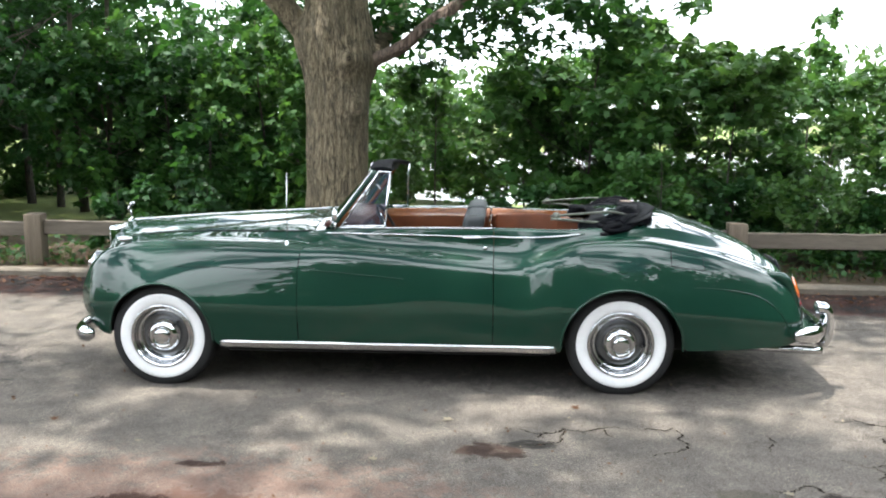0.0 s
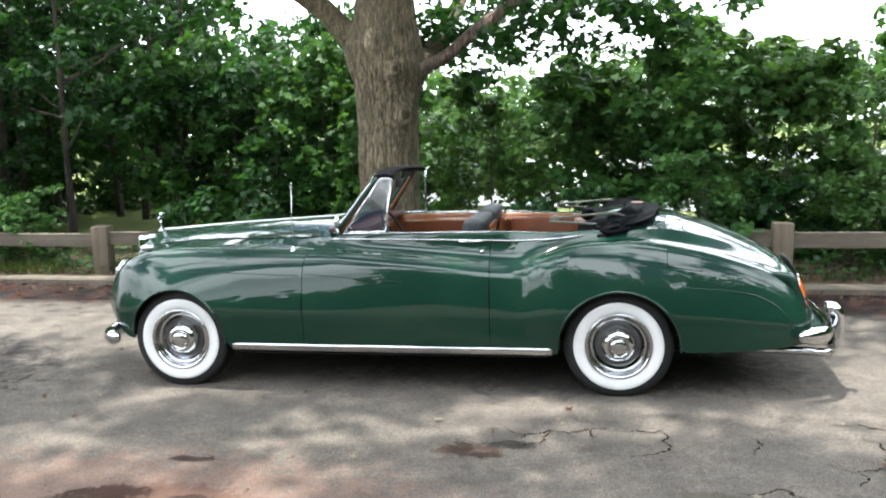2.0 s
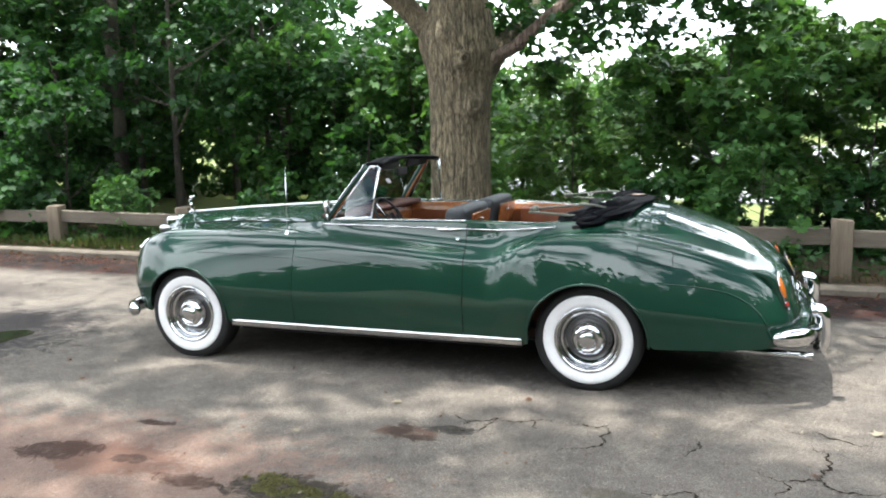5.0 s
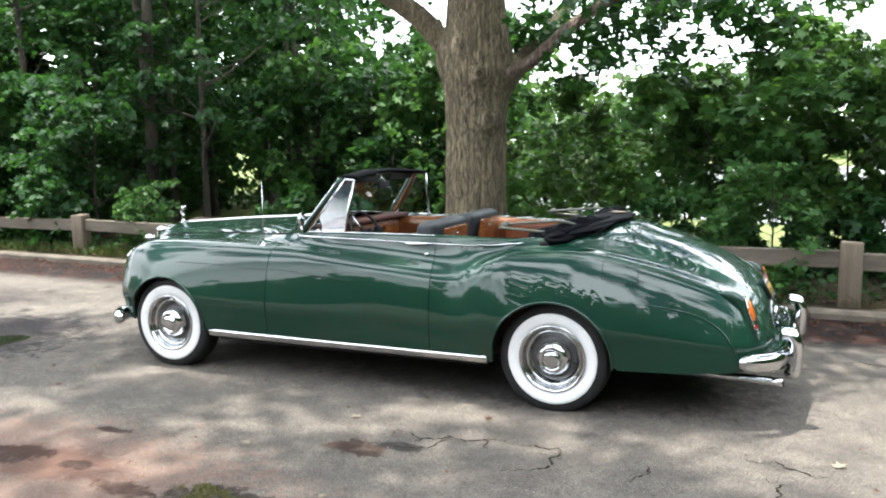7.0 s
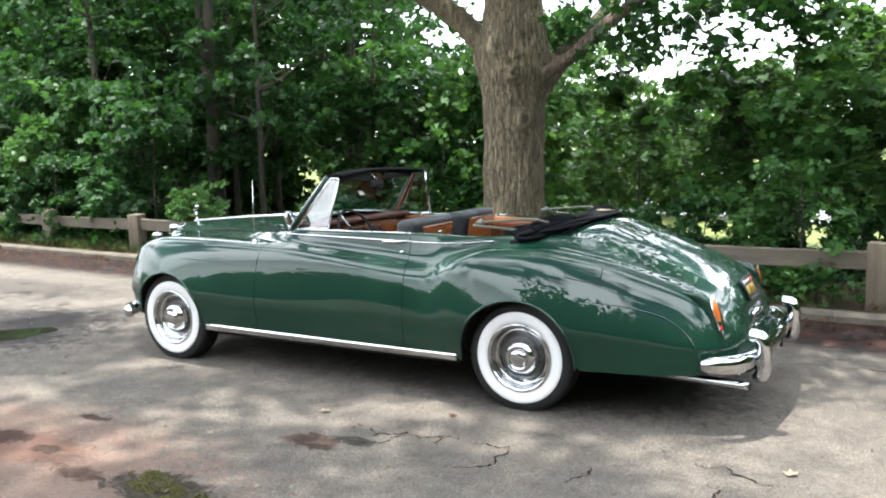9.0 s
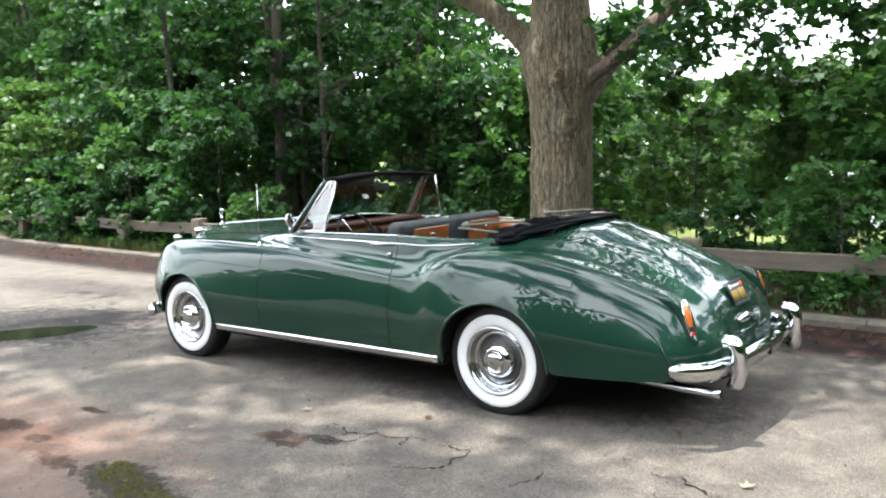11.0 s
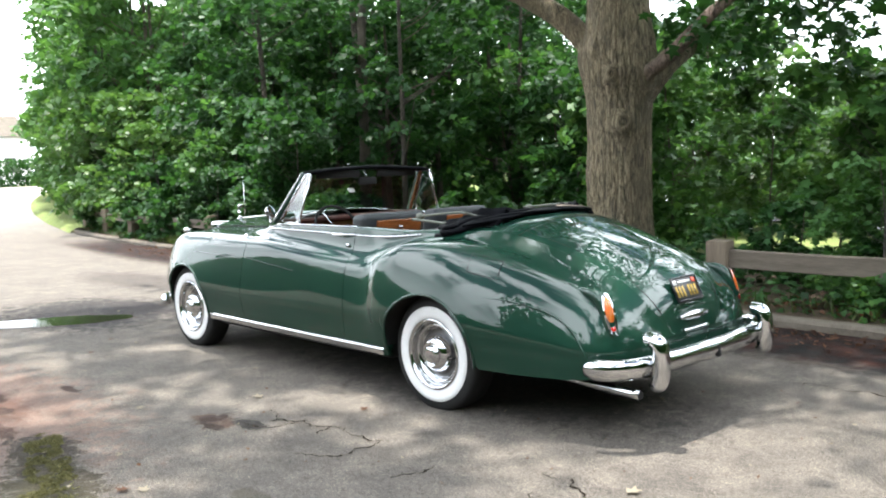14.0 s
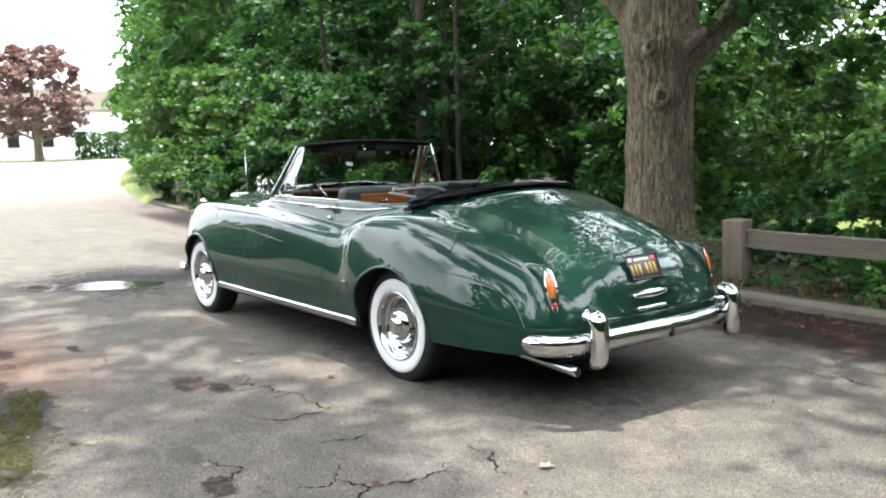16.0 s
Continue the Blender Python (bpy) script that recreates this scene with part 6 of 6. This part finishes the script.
def build_fallen_leaves():
    for i, (x, y, s, yaw) in enumerate(((1.25, -1.194, 0.06, 20), (0.47, -1.431, 0.07, 130), (0.095, -2.104, 0.05, 60), (1.414, -2.767, 0.07, 200), (3.219, -1.245, 0.075, 310),
                                        (1.52, -2.72, 0.06, 100), (-1.95, -1.62, 0.055, 30), (-0.3, -1.0, 0.04, 250), (2.2, -2.4, 0.05, 75), (2.9, -1.9, 0.045, 160), (0.9, -2.6, 0.04, 10), (-1.3, -1.9, 0.04, 190))):
        me = mesh_of("fallen_leaf", [(a * s, b * s, 0.006 + 0.25 * s * abs(a) + 0.12 * s * b * b) for a, b in LOBES], [tuple(range(len(LOBES)))[::-1]], PALE_LEAF if i % 3 else DEAD_LEAF, False)
        tagged(part("fallen_leaf", me, None, "", pose(x, y, 0.0, 0, 0, yaw)), "small dry fallen leaf lying on the asphalt", "leaf", "fallen leaves")


def jagged(pts, rnd, depth=4, amount=0.2):
    """A broken line between the points."""
    pts = [Vector((x, y, 0)) for x, y in pts]
    for _ in range(depth):
        out = [pts[0]]
        for p, q in zip(pts, pts[1:]):
            d = q - p
            out += [(p + q) / 2 + Vector((-d.y, d.x, 0)) * rnd.uniform(-amount, amount) + d * rnd.uniform(-0.1, 0.1), q]
        pts = out
    return pts


def build_cracks():
    rnd = random.Random(9)
    lines = (((0.78, -1.55), (1.07, -1.63), (1.14, -1.54), (1.36, -1.53), (1.58, -1.54)), ((1.14, -1.54), (1.12, -1.71), (1.03, -1.8), (0.9, -1.82)), ((1.07, -1.63), (0.98, -1.7)), ((1.36, -1.53), (1.42, -1.66)),
             ((1.58, -1.54), (1.8, -1.47)), ((1.78, -1.5), (1.79, -1.68), (1.74, -1.88), (1.6, -1.95)), ((2.31, -1.58), (2.33, -1.7), (2.26, -1.84)), ((2.77, -1.29), (3.08, -1.38), (3.22, -1.42)),
             ((2.58, -1.92), (2.74, -2.03), (2.91, -1.96), (3.05, -2.06), (3.2, -2.02)), ((2.74, -2.03), (2.7, -2.2)), ((2.9, -1.5), (2.98, -1.72), (2.91, -1.96)), ((2.86, 1.1), (3.22, 1.08), (3.6, 1.07), (4.2, 1.02)), ((2.1, -2.35), (2.3, -2.28), (2.45, -2.36)))
    for pts in lines:
        fine = jagged(pts, rnd, 4, 0.26)
        rows = []
        for i, q in enumerate(fine):
            t = i / (len(fine) - 1)
            w = (0.0015 + 0.0075 * rnd.random() ** 1.6) * (0.35 + math.sin(math.pi * min(0.97, max(0.05, t))))
            d = (fine[min(i + 1, len(fine) - 1)] - fine[max(i - 1, 0)]).normalized()
            side = Vector((-d.y, d.x, 0))
            rows.append([q - side * w + Vector((0, 0, 0.003)), q + side * w + Vector((0, 0, 0.003))])
        tagged(part("asphalt_crack", grid_mesh("asphalt_crack", rows, CRACK, smooth=False)), "dark jagged branching crack in the asphalt", "crack", kind="structure")


def build_distance():
    """What shows up the road: a copper tree, a white house, a hedge, a lawn edge, parked cars."""
    rng = np.random.default_rng(55)
    tree = thing("copper_beech", "round copper-leaved tree standing by the far road", "tree", place=pose(-56.0, 10.0, 1.05))
    for me in branch_mesh("trunk", 400, 6.0, 0.28, 3.4, 16, OAK_BARK):
        part(me.name.split(".")[0], me, tree)
    part("crown", leaves_mesh("crown", clumps(401, 330, 26, 2.0, 7.6, 3.6, 0.5), 0.3, 402, LEAF_COPPER), tree, "dense copper-red crown")
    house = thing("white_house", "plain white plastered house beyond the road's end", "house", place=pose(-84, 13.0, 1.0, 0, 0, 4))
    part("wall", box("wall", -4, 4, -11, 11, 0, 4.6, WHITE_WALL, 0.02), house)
    roof = [(-4.4, -11.4, 4.6), (4.4, -11.4, 4.6), (4.4, 11.4, 4.6), (-4.4, 11.4, 4.6), (0, -11.4, 6.8), (0, 11.4, 6.8)]
    part("roof", mesh_of("roof", roof, [(0, 1, 4), (1, 2, 5, 4), (2, 3, 5), (3, 0, 4, 5), (3, 2, 1, 0)], CONCRETE, False), house)
    for y in (-9, -6, -3, 0, 3, 6, 9):
        w = part("window", box("window", 4.0, 4.06, y - 0.6, y + 0.6, 1.1, 2.7, PLATE_WHITE, 0.02), house)
        part("pane", box("pane", 4.05, 4.08, y - 0.5, y + 0.5, 1.2, 2.6, BLACK, 0.01), w)
    lot = [(-54, -30, 1.075), (-54, 26, 1.075), (-120, 40, 1.075), (-120, -30, 1.075)]
    tagged(part("forecourt", mesh_of("forecourt", lot, [(3, 2, 1, 0)], CONCRETE, False)), "pale sunlit forecourt at the road's end", "forecourt", kind="structure")
    lawn = [(-53.5, 6, 1.083), (-53.5, 26, 1.083), (-66, 28, 1.083), (-66, 7, 1.083)]
    tagged(part("lawn", mesh_of("lawn", lawn, [(3, 2, 1, 0)], GROUND, False)), "bright mown lawn at the road's end", "lawn", kind="structure")
    hedge = leaves_mesh("hedge", rng.uniform(-1, 1, (1500, 3)) * (1.4, 2.6, 1.0) + np.array([-57, 15.4, 2.0]), 0.34, 56, LEAF, BLADE)
    tagged(part("hedge", hedge), "clipped dark green hedge by the far lawn", "hedge", kind="stuff")


build_ground()
build_kerb()
build_fence()
build_oak()
build_woods()
build_undergrowth()
build_distance()
build_fallen_leaves()
build_cracks()
